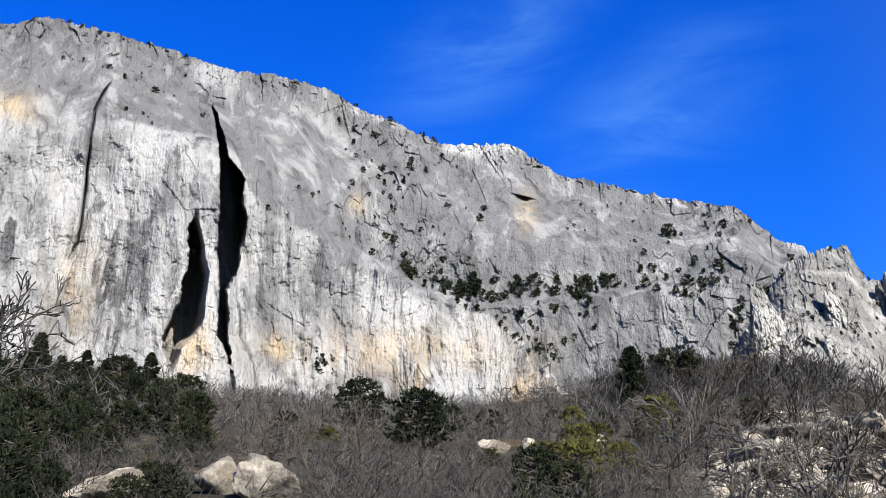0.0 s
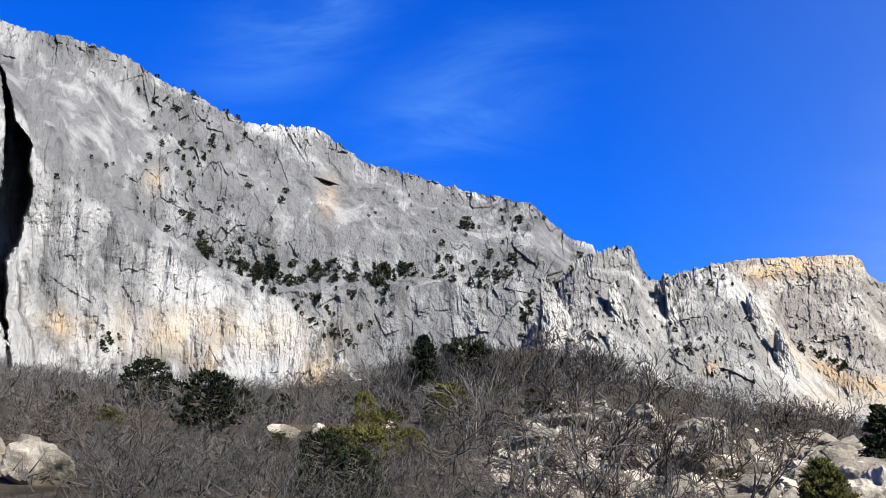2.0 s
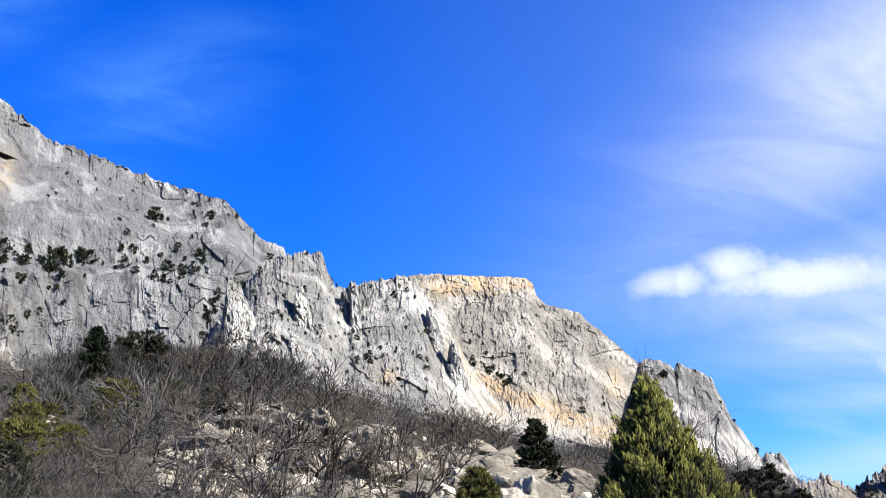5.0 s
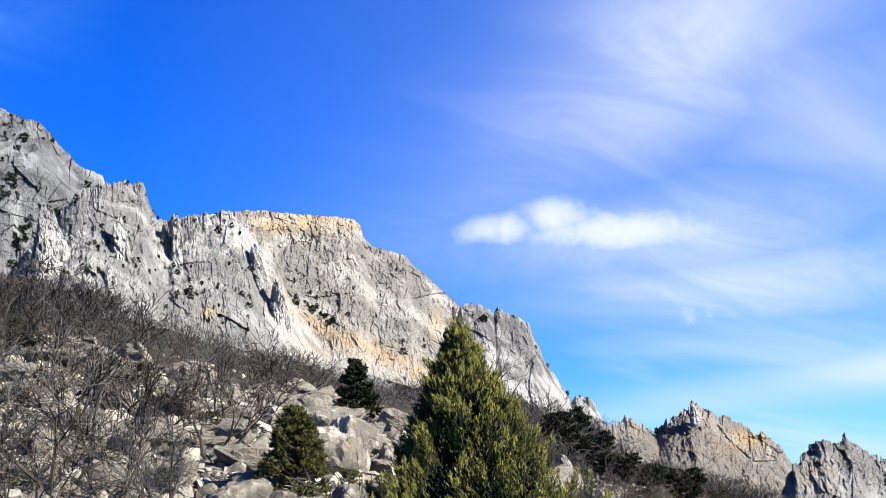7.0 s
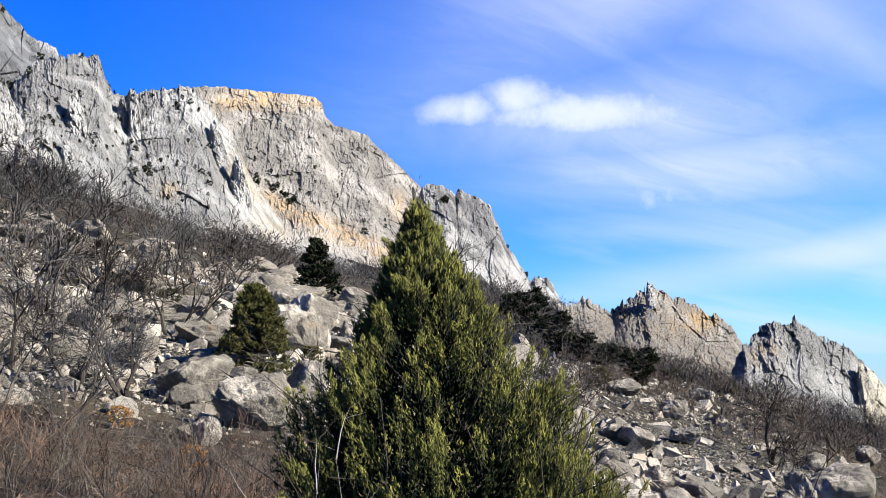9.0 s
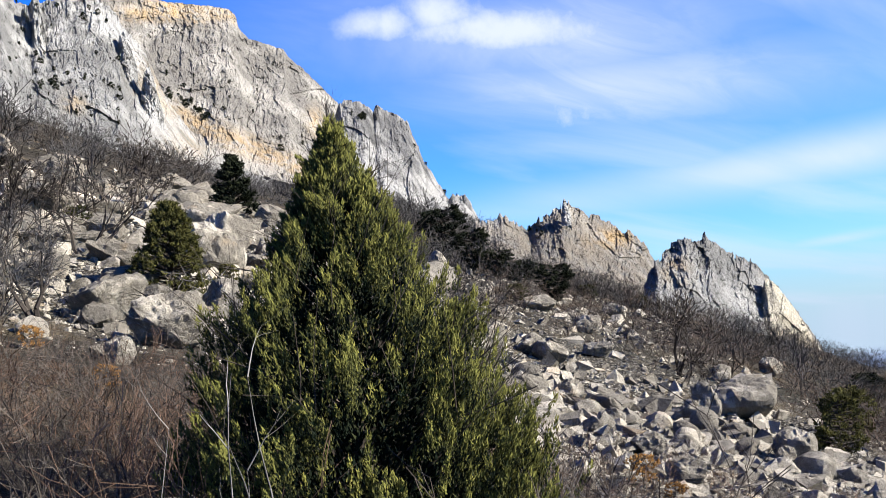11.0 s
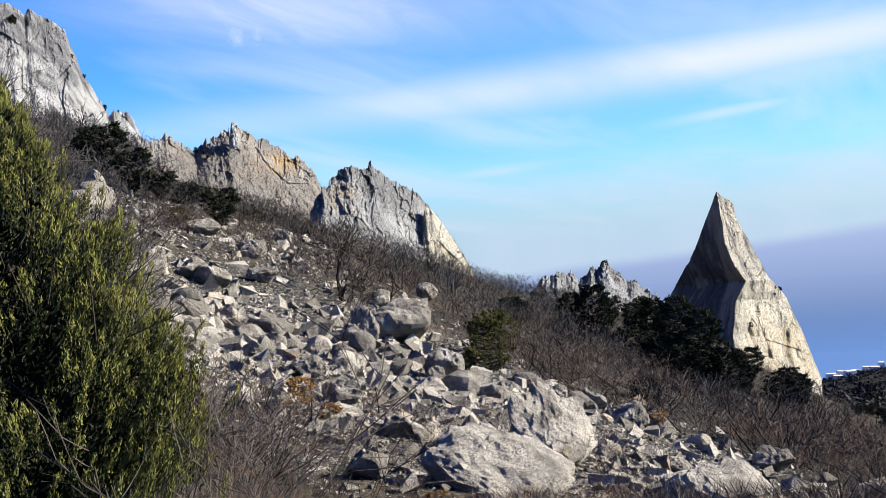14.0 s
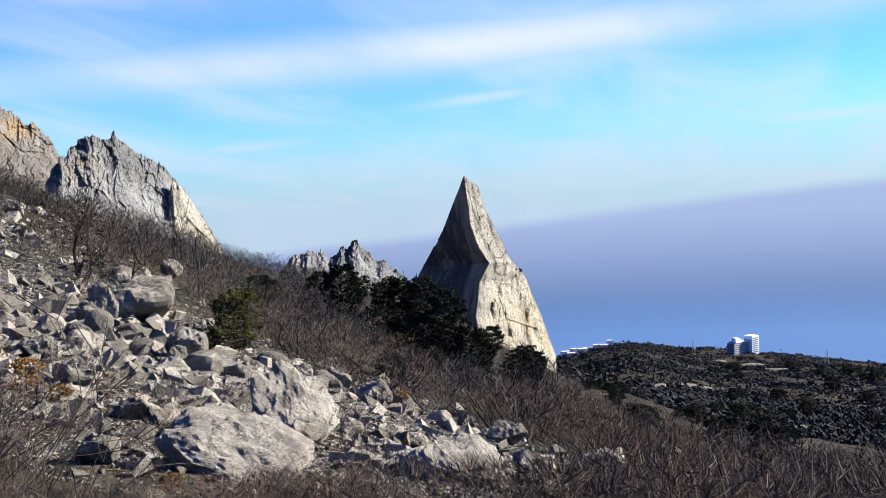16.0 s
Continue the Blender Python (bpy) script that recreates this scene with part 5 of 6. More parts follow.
OLIVES = ((14.6, 12.4, 1.5, 2.0), (-6.2, 11.6, 1.3, 1.8), (9.6, 9.8, 1.8, 2.2), (22.8, 9.4, 1.2, 1.8), (26.2, 7.2, 1.2, 1.8), (55.6, 0.6, 0.7, 1.4), (52.8, 1.4, 0.8, 1.6), (7.2, 8.6, 3.2, 3.0), (-12.9, 11.6, 1.3, 1.8), (21.5, 10.2, 0.9, 1.5), (33.6, 3.4, 1.5, 1.6), (-13.7, 13.3, 1.46, 1.73), (5.6, 9.25, 2.49, 3.89), (7.3, 11.35, 2.28, 1.8), (11.3, 11.4, 2.05, 2.05), (15.6, 11.3, 0.8, 1.13), (12.0, 11.7, 2.2, 2.6), (8.4, 10.9, 1.8, 2.2), (30.8, 6.7, 1.37, 2.4), (64.9, -7.65, 3.0, 2.92), (7.6, 10.6, 2.0, 2.2), (-16.0, 10.6, 1.2, 1.5), (2.6, 10.6, 1.0, 1.4), (49.0, 1.6, 0.9, 1.6))
rng = np.random.default_rng(12)
ROUND += tuple((rng.uniform(-28, -12), rng.uniform(8.0, 13.8), rng.uniform(1.6, 3.0), rng.uniform(1.8, 3.2)) for k in range(26))
ROUND += tuple((rng.uniform(84, 100), rng.uniform(-12.6, -9.6), rng.uniform(0.35, 0.8), rng.uniform(0.6, 1.5)) for k in range(30))
PINE_LABEL = "dark green pine rooted among scrub and rocks"
pine_kinds = [make_conifer("pine", 201, 160, 9, conical(0.36), 0.062, 0.24, PINE, PINE_LABEL, "pine tree", "pines on the hillside", pose(0, 0, -900)),
              make_conifer("pine", 202, 150, 9, flat_pine(0.50), 0.064, 0.24, PINE, PINE_LABEL, "pine tree", "pines on the hillside", pose(0, 0, -900)),
              make_conifer("pine", 203, 160, 9, rounded(0.48), 0.062, 0.24, PINE, PINE_LABEL, "pine tree", "pines on the hillside", pose(0, 0, -900))]
WIDTHS = (0.36, 0.50, 0.48)
round_kind = make_conifer("round_juniper", 204, 140, 5, rounded(0.55), 0.085, 0.28, PINE, "dark rounded juniper standing in bare scrub", "juniper tree", "round junipers", pose(0, 0, -900))
olive_kind = make_conifer("evergreen_bush", 205, 130, 7, rounded(0.55), 0.085, 0.22, OLIVE, "olive-green rounded evergreen bush in bare scrub", "bush", "evergreen bushes", pose(0, 0, -900))


def plant(kind, used, rows, width, rng):
    """Sets out copies of a kind; its first one is the kind itself."""
    for b, rise, high, wide in rows:
        p, d = stand(b, rise)
        h = d * math.tan(radians(high)) * 1.04
        w = d * math.tan(radians(wide)) / (2 * width) / 1.12
        m = Matrix.LocRotScale(p - Vector((0, 0, 0.02 * h)), Euler((0, 0, rng.uniform(0, 6.28))), Vector((w, w, h)))
        if kind.name in used:
            again(kind, m)
        else:
            used.add(kind.name)
            kind.matrix_basis = m


rng = np.random.default_rng(5)
used = set()
for k in range(3):
    plant(pine_kinds[k], used, [r[:4] for r in PINES + PINES_FAR if r[4] == k], WIDTHS[k], rng)
plant(round_kind, used, ROUND, 0.55, rng)
plant(olive_kind, used, OLIVES, 0.55, rng)
juniper_kind = make_conifer("juniper_bush", 207, 420, 12, lambda h: 0.55 * max(0.03, 1.03 - h) ** 0.6, 0.045, 0.18, OLIVE, "dense brownish-green juniper bush among pale rocks", "bush", "", pose(0, 0, -900))
plant(juniper_kind, used, ((30.7, 3.1, 5.2, 5.6),), 0.55, rng)
# the odd green bush before the scree, its foot bare
plant(olive_kind, used, ((65.5, -6.76, 2.44, 3.0),), 0.55, rng)

# -- trees that cling to the cliffs
LEDGE_LABEL = "small dark pine clinging to a rock ledge"
ledge_kinds, crag_kinds = [[make_conifer(name, 301 + k, 30 + 4 * k, 3, (conical(0.34), flat_pine(0.46), rounded(0.50))[k], 0.17, 0.33, PINE, label, category, group, pose(0, 0, -900)) for k in range(3)]
                            for name, label, category, group in (("ledge_pine", LEDGE_LABEL, "pine tree", "trees on the cliff ledges"), ("crag_bush", "dark evergreen bush rooted in a cleft of the crag", "bush", "bushes on the crags"))]
used = set()


def cling(wants, rng):
    """Sets trees on rock faces, from rows of face, bearing, rise, height in degrees and kind."""
    for face in sorted({w[0] for w in wants}):
        rows = [w for w in wants if w[0] == face]
        crest, foot, depth = FACES[face]
        b, e = np.array([w[1] for w in rows]), np.array([w[2] for w in rows])
        e = np.minimum(e, line(b, crest) - 0.05)
        low = line(b, foot) - 1.2
        d = depth(b, e, np.clip((e - low) / np.maximum(0.1, line(b, crest) - low), 0, 1))
        for k, w in enumerate(rows):
            high, kind = w[3] * (0.9 if face == "cliff" else 0.7), w[4]
            h = d[k] * math.tan(radians(high))
            m = Matrix.LocRotScale(spot(b[k], d[k] + 0.1 * h, e[k] - high * 0.12), Euler((0, 0, rng.uniform(0, 6.28))), Vector((h * rng.uniform(0.55, 1.15), h * rng.uniform(0.55, 1.15), h)))
            first = (ledge_kinds if face == "cliff" else crag_kinds)[kind]
            if first.name in used:
                again(first, m)
            else:
                used.add(first.name)
                first.matrix_basis = m


def scatter(face, count, b0, e0, b1, e1, spread, size, rng):
    """Trees along a line on a rock face, strewn across it."""
    q = rng.random(count)
    b = b0 + (b1 - b0) * q + rng.normal(0, 0.15, count)
    e = e0 + (e1 - e0) * q + rng.normal(0, spread, count)
    return [(face, b[k], e[k], size * rng.uniform(0.55, 1.35), int(rng.integers(3))) for k in range(count)]


def field(face, count, rows, size, rng):
    """Trees strewn over a stretch of a rock face, from rows of bearing, lowest and highest rise."""
    q = np.array(rows)
    b = rng.uniform(q[0, 0], q[-1, 0], count)
    e = np.interp(b, q[:, 0], q[:, 1]) + rng.random(count) * (np.interp(b, q[:, 0], q[:, 2]) - np.interp(b, q[:, 0], q[:, 1]))
    return [(face, b[k], e[k], size * (0.45 + 0.9 * rng.random() ** 1.6), int(rng.integers(3))) for k in range(count)]


rng = np.random.default_rng(8)
wants = []
for row in (("cliff", 70, ((-5.8, 23.6, 29.6), (-4.0, 22.2, 29.2), (0.0, 20.6, 27.6), (3.2, 20.6, 26.4)), 0.52), ("cliff", 72, ((-2.0, 20.6, 21.5), (1.0, 19.6, 20.8), (4.0, 19.2, 20.6), (7.5, 19.0, 20.5), (11.0, 19.0, 20.2)), 0.82),
            ("cliff", 34, ((1.0, 19.5, 20.0), (4.2, 17.4, 19.2), (5.8, 15.8, 18.8), (7.6, 16.0, 18.6), (9.6, 17.4, 19.0)), 0.66), ("cliff", 40, ((11.5, 19.2, 21.0), (13.0, 18.8, 23.0), (16.8, 19.0, 22.4)), 0.66), ("cliff", 20, ((7.5, 22.6, 25.2), (13.0, 22.0, 24.0)), 0.26),
            ("cliff", 22, ((-25.0, 29.8, 32.2), (-12.5, 27.8, 31.4)), 0.38), ("cliff", 12, ((-10.0, 22.0, 25.6), (-6.0, 22.6, 26.5)), 0.42), ("cliff", 12, ((-7.4, 15.8, 17.2), (-5.6, 14.6, 16.6)), 0.6)):
    wants += field(*row, rng)
for row in (("cliff", 9, -22.0, 33.0, -14.0, 32.0, 0.05, 0.30), ("cliff", 8, -6.0, 30.7, 3.0, 28.2, 0.05, 0.34), ("cliff", 8, 14.0, 23.9, 19.0, 22.0, 0.2, 0.28), ("cliff", 14, 16.5, 15.9, 17.0, 18.6, 0.25, 0.5), ("rock_spur", 90, 19.0, 17.2, 29.0, 13.2, 1.6, 0.36), ("rock_spur", 5, 24.2, 18.6, 28.5, 18.0, 0.15, 0.42), ("mesa", 12, 30.5, 14.6, 37.5, 11.5, 0.5, 0.42), ("mesa", 16, 31.2, 14.2, 33.3, 12.5, 0.14, 0.5), ("mesa", 7, 27.5, 18.8, 39.0, 14.6, 0.12, 0.34), ("mesa", 8, 33, 16.0, 39, 11.4, 1.0, 0.30), ("rock_fin", 6, 40.4, 12.7, 41.8, 12.1, 0.10, 0.5),
            ("rock_fin", 7, 44.0, 10.6, 47.0, 7.2, 0.10, 0.32), ("rock_pyramid", 4, 79.7, -3.3, 80.7, -5.0, 0.1, 0.45), ("rocky_knoll", 4, 49.0, 5.3, 51.0, 5.5, 0.15, 0.4)):
    wants += scatter(*row, rng)
wants += [("rock_spur", 22.2, 20.3, 0.55, 1), ("rock_spur", 19.5, 19.4, 0.8, 2), ("rock_spur", 27.1, 17.8, 0.75, 2), ("rock_spur", 24.8, 14.4, 0.8, 1), ("rock_spur", 25.3, 14.6, 0.6, 1), ("rock_spur", 18.5, 19.3, 0.8, 2), ("cliff", 20.1, 20.2, 0.5, 1), ("mesa", 32.1, 18.9, 0.12, 0), ("rock_pyramid", 78.9, -5.9, 0.4, 2)]
cling(wants, rng)

# -- bare trees


def build_bare_tree(bearing, rise, high, wide, seed, mat=TWIG, kids=3):
    rng = np.random.default_rng(seed)
    p, d = stand(bearing, rise)
    h = d * math.tan(radians(high))
    k = d * math.tan(radians(wide)) / h
    segs = []
    for s in range(3):
        a = rng.uniform(0, 6.28)
        grow(rng, segs, (0.03 * math.cos(a), 0.03 * math.sin(a), -0.05), (0.35 * k * math.cos(a), 0.35 * k * math.sin(a), 0.8), 0.42, 0.032 if high < 6 else 0.020, 4, kids, 0.62, 0.05, 0.24, 3, 0.6)
    s = np.array(segs)
    top = np.percentile(s[:, 5], 95)
    s[:, [0, 1, 2, 3, 4, 5]] *= 1 / top
    s[:, 6:8] = np.maximum(s[:, 6:8], 0.0052 if d > 45 else 0.0030)
    thick = s[:, 6] > 0.0062
    ob = new("bare_tree")
    ob.matrix_basis = Matrix.LocRotScale(p, Euler((0, 0, rng.uniform(0, 6.28))), Vector((h, h, h)))
    part("trunk", mesh_of("trunk", *limbs(s[thick], 5), BARK), ob)
    tagged(part("twigwork", mesh_of("twigwork", *limbs(s[~thick], 3), mat), ob), kind="stuff")
    tagged(ob, "leafless crooked tree with many fine grey twigs", "bare tree", "bare trees on the slope")


for k, row in enumerate(((57.4, -3.09, 3.94, 4.79), (24.8, 8.1, 3.25, 4.22), (19.1, 11.0, 3.57, 3.27), (29.4, 9.2, 2.99, 4.86), (18.5, 11.4, 3.41, 3.59), (-7.1, 9.5, 3.82, 4.48), (20.0, 6.4, 5.2, 5.44), (27.0, 7.6, 3.2, 4.0), (22.0, 8.4, 3.4, 4.4),
                         (31.6, 8.8, 2.2, 3.6), (-23.0, 13.0, 5.5, 4.0), (-20.6, 11.5, 3.4, 3.2), (4.2, 12.6, 2.2, 2.6), (8.0, 13.0, 2.6, 3.0), (16.0, 13.2, 2.6, 3.6), (78.6, -10.6, 1.5, 2.4), (66.6, -5.2, 1.6, 2.6), (62.0, -3.2, 1.8, 2.8), (60.5, -2.6, 2.0, 2.6), (18.5, 4.5, 7.0, 7.0), (21.5, 3.8, 6.5, 7.0), (14.5, 7.0, 5.5, 6.0), (24.0, 2.6, 5.5, 6.5), (26.5, 5.8, 4.5, 5.5), (29.0, 7.8, 3.4, 5.0), (20.5, 1.2, 5.0, 6.0), (17.2, 2.4, 6.0, 6.0), (31.0, 8.0, 3.0, 4.6), (12.0, 9.0, 4.2, 5.0), (14.5, 13.6, 2.4, 3.4), (17.8, 13.4, 3.0, 4.2), (20.2, 12.4, 2.8, 4.0), (22.6, 10.8, 2.8, 4.2), (12.6, 13.6, 2.0, 3.0), (-25.2, 11.5, 8.0, 6.0), (25.4, 10.2, 2.4, 3.6), (28.6, 9.4, 2.2, 4.0), (33.0, 8.4, 1.8, 3.0))):
    build_bare_tree(*row, 400 + k, TWIG if k % 3 == 1 else BARK, 4 if k in (0, 5, 6, 19, 20, 22) or row[2] > 6 else 3)



def build_woods():
    """The bare trees of the wood below the cliffs, copied from four kinds."""
    rng = np.random.default_rng(91)
    kinds = []
    for k in range(4):
        segs = []
        for s in range(2 + k % 2):
            a = rng.uniform(0, 6.28)
            grow(rng, segs, (0, 0, -0.05), (0.25 * math.cos(a), 0.25 * math.sin(a), 1), 0.5, 0.015, 3, 3, 0.55, 0.08, 0.18, 3, 0.6)
        s = np.array(segs)
        s[:, :6] /= np.percentile(s[:, 5], 95)
        s[:, 6:8] = np.maximum(s[:, 6:8], 0.0042)
        thick = s[:, 6] > 0.007
        kinds.append((mesh_of("trunk", *limbs(s[thick], 4), BARK), mesh_of("twigwork", *limbs(s[~thick], 3), (TWIG, WOODLAND)[k == 3])))
    spots = [(rng.uniform(8, 24), rng.uniform(110, 285), rng.uniform(5, 10)) for k in range(34)] + [(rng.uniform(-26, 8), rng.uniform(100, 300), rng.uniform(4, 7.5)) for k in range(28)]
    spots += [(rng.uniform(24, 45), rng.uniform(90, 300), rng.uniform(4, 8)) for k in range(18)] + [(rng.uniform(56, 84), rng.uniform(60, 200), rng.uniform(2.5, 4.5)) for k in range(40)]
    for (b, d, h), p in zip(spots, ground_many([s[0] for s in spots], [s[1] for s in spots])):
        k = int(rng.integers(4))
        ob = new("bare_tree")
        w = h * rng.uniform(0.9, 1.3)
        ob.matrix_basis = Matrix.LocRotScale(p, Euler((rng.normal(0, 0.05), rng.normal(0, 0.05), rng.uniform(0, 6.28))), Vector((w, w, h)))
        part("trunk", kinds[k][0], ob)
        tagged(part("twigwork", kinds[k][1], ob), kind="stuff")
        tagged(ob, "slender leafless grey tree in the wood below the cliffs", "bare tree", "bare trees of the wood")


build_woods()

# ---------------------------------------------------------------- loose rock


def stone_shape(seed, cuts=13, detail=2, soft=0.06, flat=(1, 0.8, 0.62)):
    """A broken block: a ball cut by random planes, its edges worn, standing on its base."""
    rng = np.random.default_rng(seed)
    bm = bmesh.new()
    bmesh.ops.create_icosphere(bm, subdivisions=detail, radius=1.0)
    v = np.array([x.co for x in bm.verts])
    f = np.array([[x.index for x in q.verts] for q in bm.faces])
    bm.free()
    n = rng.normal(0, 1, (cuts, 3))
    n /= np.linalg.norm(n, axis=1, keepdims=True)
    h = rng.uniform(0.5, 0.95, cuts)
    t = np.maximum(v @ n.T, 1e-3)
    r = -soft * np.log(np.exp(-np.minimum(h / t, 6) / soft).sum(1) + np.exp(-1.15 / soft))
    v = v * r[:, None] * np.array(flat)
    v *= 1 + 0.05 * layers(v * 2.3 + seed, 3, seed)[:, None]
    v[:, 2] -= v[:, 2].min()
    return v, f


BOULDERS = []
SLAB = "broad low slab of pale limestone bedded in the scree"


def make_boulder(bearing, rise, high, wide, seed, worn=0.02, deep=0.8, label="weathered pale limestone boulder on the stony slope"):
    """worn: how far its edges are rounded off."""
    p, d = stand(bearing, rise)
    BOULDERS.append((bearing, rise, wide))
    v, f = stone_shape(seed, 11, 5 if wide > 4.3 else 4, worn, (1, 1, 1))
    rough = 0.7 if label == SLAB else 0.5 if worn > 0.1 else 1.0
    v = v * (1 + rough * (0.06 * facets(v * 2.0, seed) + 0.035 * facets(v * 6, seed + 1)) + (0.10 if wide > 4.3 and worn > 0.05 else 0.05) * layers(v * (1.7 if wide > 4.3 else 3), 6, seed))[:, None]
    ext = v.max(0) - v.min(0)
    w, h = d * math.tan(radians(wide)), d * math.tan(radians(high))
    v = v / ext * np.array((w, w * deep, h * 1.25))
    if label == SLAB:
        v[:, 2] *= (1.0 - 0.8 * v[:, 0] / w) * (1.0 + 1.0 * v[:, 1] / (w * deep))
    grime_shade = 0.22 * layers(v / w * 3.0, 3, seed + 3) + (0.28 if "ledge" in label else -0.06 if label == SLAB else 0.08)
    ob = new("boulder", mesh_of("boulder", v, f, BOULDER, False, stain=0.3 * (layers(v * 0.8, 2, seed) > 0.5), grime_shade=grime_shade))
    ob.matrix_basis = Matrix.LocRotScale(p - Vector((0, 0, h * 0.2)), Euler((0, 0, -radians(bearing))), None)
    tagged(ob, label, "boulder", "large boulders")


for k, row in enumerate(((2.8, 11.4, 0.74, 1.81), (8.6, 11.4, 0.97, 0.89), (4.8, 11.4, 0.74, 0.9), (29.9, 7.8, 0.94, 2.1), (33.7, 6.3, 1.4, 3.27), (33.4, 5.4, 2.3, 3.24), (29.9, 7.4, 1.2, 2.28),
                         (58.6, -5.37, 1.88, 1.6), (51.5, -3.9, 1.19, 1.72), (50.6, -1.8, 1.18, 1.99),
                         (53.0, -1.7, 0.75, 1.74), (60.0, -10.57, 1.2, 2.39), (33.4, 2.0, 2.1, 2.65), (27.8, 0.1, 1.46, 1.67), (36.0, 4.6, 1.6, 2.0), (61.8, -3.3, 0.9, 1.2), (25.5, 6.6, 1.3, 2.2), (22.5, 5.6, 1.2, 2.4), (31.8, 6.5, 1.4, 2.6), (28.2, 5.2, 1.2, 2.2), (16.6, 11.0, 0.8, 1.2), (17.8, 10.4, 0.9, 1.6), (20.6, 9.4, 0.8, 1.5),
                         (35.2, 1.2, 1.6, 2.0), (30.9, 0.9, 1.0, 1.6), (57.0, -8.6, 1.4, 2.2), (55.2, -7.0, 1.2, 1.8), (53.4, -5.6, 1.2, 1.6), (58.2, -12.6, 1.6, 2.4), (85.0, -14.6, 1.0, 2.6), (88.0, -14.2, 0.9, 1.6), (66.0, -9.0, 1.0, 1.4), (68.6, -9.6, 1.2, 1.6))):
    make_boulder(*row, 500 + k)
for k, row in enumerate(((33.0, 4.4, 2.7, 4.2, 0.10), (30.2, 1.0, 2.6, 4.4, 0.06), (27.2, 2.6, 2.2, 4.2, 0.05), (36.4, 2.2, 2.4, 2.8, 0.06), (24.4, 4.4, 1.8, 3.4, 0.05), (21.0, 6.8, 1.5, 3.0, 0.06), (50.2, 1.0, 0.9, 1.8, 0.05), (52.6, -0.3, 0.9, 1.5, 0.05), (54.2, 0.4, 0.7, 1.2, 0.05), (49.4, -1.2, 1.0, 1.6, 0.05))):
    make_boulder(*row[:4], 540 + k, row[4])
for k, row in enumerate(((87.6, -10.5, 0.16, 1.1), (88.9, -10.45, 0.18, 1.5), (89.9, -10.6, 0.14, 0.9), (94.2, -12.5, 0.3, 1.0), (95.0, -12.7, 0.3, 1.2), (95.9, -12.9, 0.25, 0.9), (92.4, -9.4, 0.12, 1.4), (93.6, -9.6, 0.12, 1.2), (90.8, -9.2, 0.12, 0.8), (97.2, -10.6, 0.12, 0.9), (86.2, -12.0, 0.25, 0.8), (90.0, -12.2, 0.2, 0.7))):
    make_boulder(*row, 580 + k, 0.05, 0.8, "pale limestone ledge showing through the far woods")
rng = np.random.default_rng(36)
for k in range(74):
    b = rng.uniform(16, 39) if k < 44 else rng.uniform(17, 35)
    q = np.array(CRAGS_LOW if k < 44 else SLOPE_HIGH)
    mid, half = np.interp(b, q[:, 0], q[:, 1]), np.interp(b, q[:, 0], q[:, 2])
    make_boulder(b, mid + half * rng.uniform(-0.5, 0.95), rng.uniform(0.7, 1.5), rng.uniform(1.6, 3.6), 1200 + k, rng.uniform(0.02, 0.06), 0.9, "pale limestone ledge breaking through the scrubby slope")
for k, row in enumerate(((-12.1, 9.4, 2.0, 2.6, 0.14, 0.9, "smooth domed grey limestone boulder in the wood"), (-9.4, 9.1, 2.5, 3.7, 0.05, 0.9, "rough bright limestone boulder in the wood"), (-17.2, 9.0, 1.6, 4.6, 0.12, 0.9, "long low limestone boulder in the wood"))):
    make_boulder(*row[:4], 1300 + k, *row[4:])
for k, row in enumerate(((60.2, -5.4, 2.1, 4.0, 0.16, 0.9, "large smooth rounded limestone boulder above the scree"), (59.3, -3.5, 0.9, 1.3, 0.14, 0.9), (60.6, -3.6, 0.7, 0.9, 0.05, 0.9), (57.6, -5.6, 1.3, 2.0, 0.03, 0.6), (58.2, -5.0, 1.6, 1.2, 0.03, 0.5),
                         (63.0, -7.9, 1.8, 2.3, 0.06, 0.9), (62.2, -8.4, 1.4, 1.3, 0.03, 0.9), (66.4, -13.9, 2.3, 8.4, 0.05, 1.1, SLAB), (64.2, -12.4, 1.5, 5.0, 0.08, 1.2, SLAB), (68.8, -12.4, 2.2, 4.8, 0.10, 1.1, SLAB), (77.2, -15.0, 2.2, 6.2, 0.06, 1.1, SLAB),
                         (74.6, -13.4, 1.0, 1.8, 0.04, 0.8), (79.6, -13.2, 1.2, 2.2, 0.06, 0.8), (70.5, -9.9, 1.2, 1.9, 0.04, 0.8), (72.6, -10.9, 1.4, 2.2, 0.05, 0.8), (47.8, -0.8, 1.4, 1.4, 0.05, 0.8), (46.6, -1.2, 1.1, 1.8, 0.06, 0.8))):
    make_boulder(*row[:4], 560 + k, *row[4:])


def strewn(rows, rng):
    b = rng.uniform(rows[0][0], rows[-1][0])
    q = np.array(rows)
    mid, half = np.interp(b, q[:, 0], q[:, 1]), np.interp(b, q[:, 0], q[:, 2])
    return b, mid + half * np.clip(rng.normal(0, 0.5), -1.15, 1.15)


def chip(seed):
    """A small broken block with eight skewed corners."""
    rng = np.random.default_rng(seed)
    v = np.array([(x, y, z) for x in (-1, 1) for y in (-1, 1) for z in (0, 1)], float) * np.array((0.8, 0.65, 0.95))
    v += rng.normal(0, 0.22, v.shape)
    v[rng.integers(8)] *= 0.8
    v[4 + rng.integers(4)] *= 0.75
    v *= rng.uniform(0.7, 1.3, 3)
    f = np.array(((0, 2, 3), (0, 3, 1), (4, 5, 7), (4, 7, 6), (0, 1, 5), (0, 5, 4), (2, 6, 7), (2, 7, 3), (0, 4, 6), (0, 6, 2), (1, 3, 7), (1, 7, 5)))
    return v, f


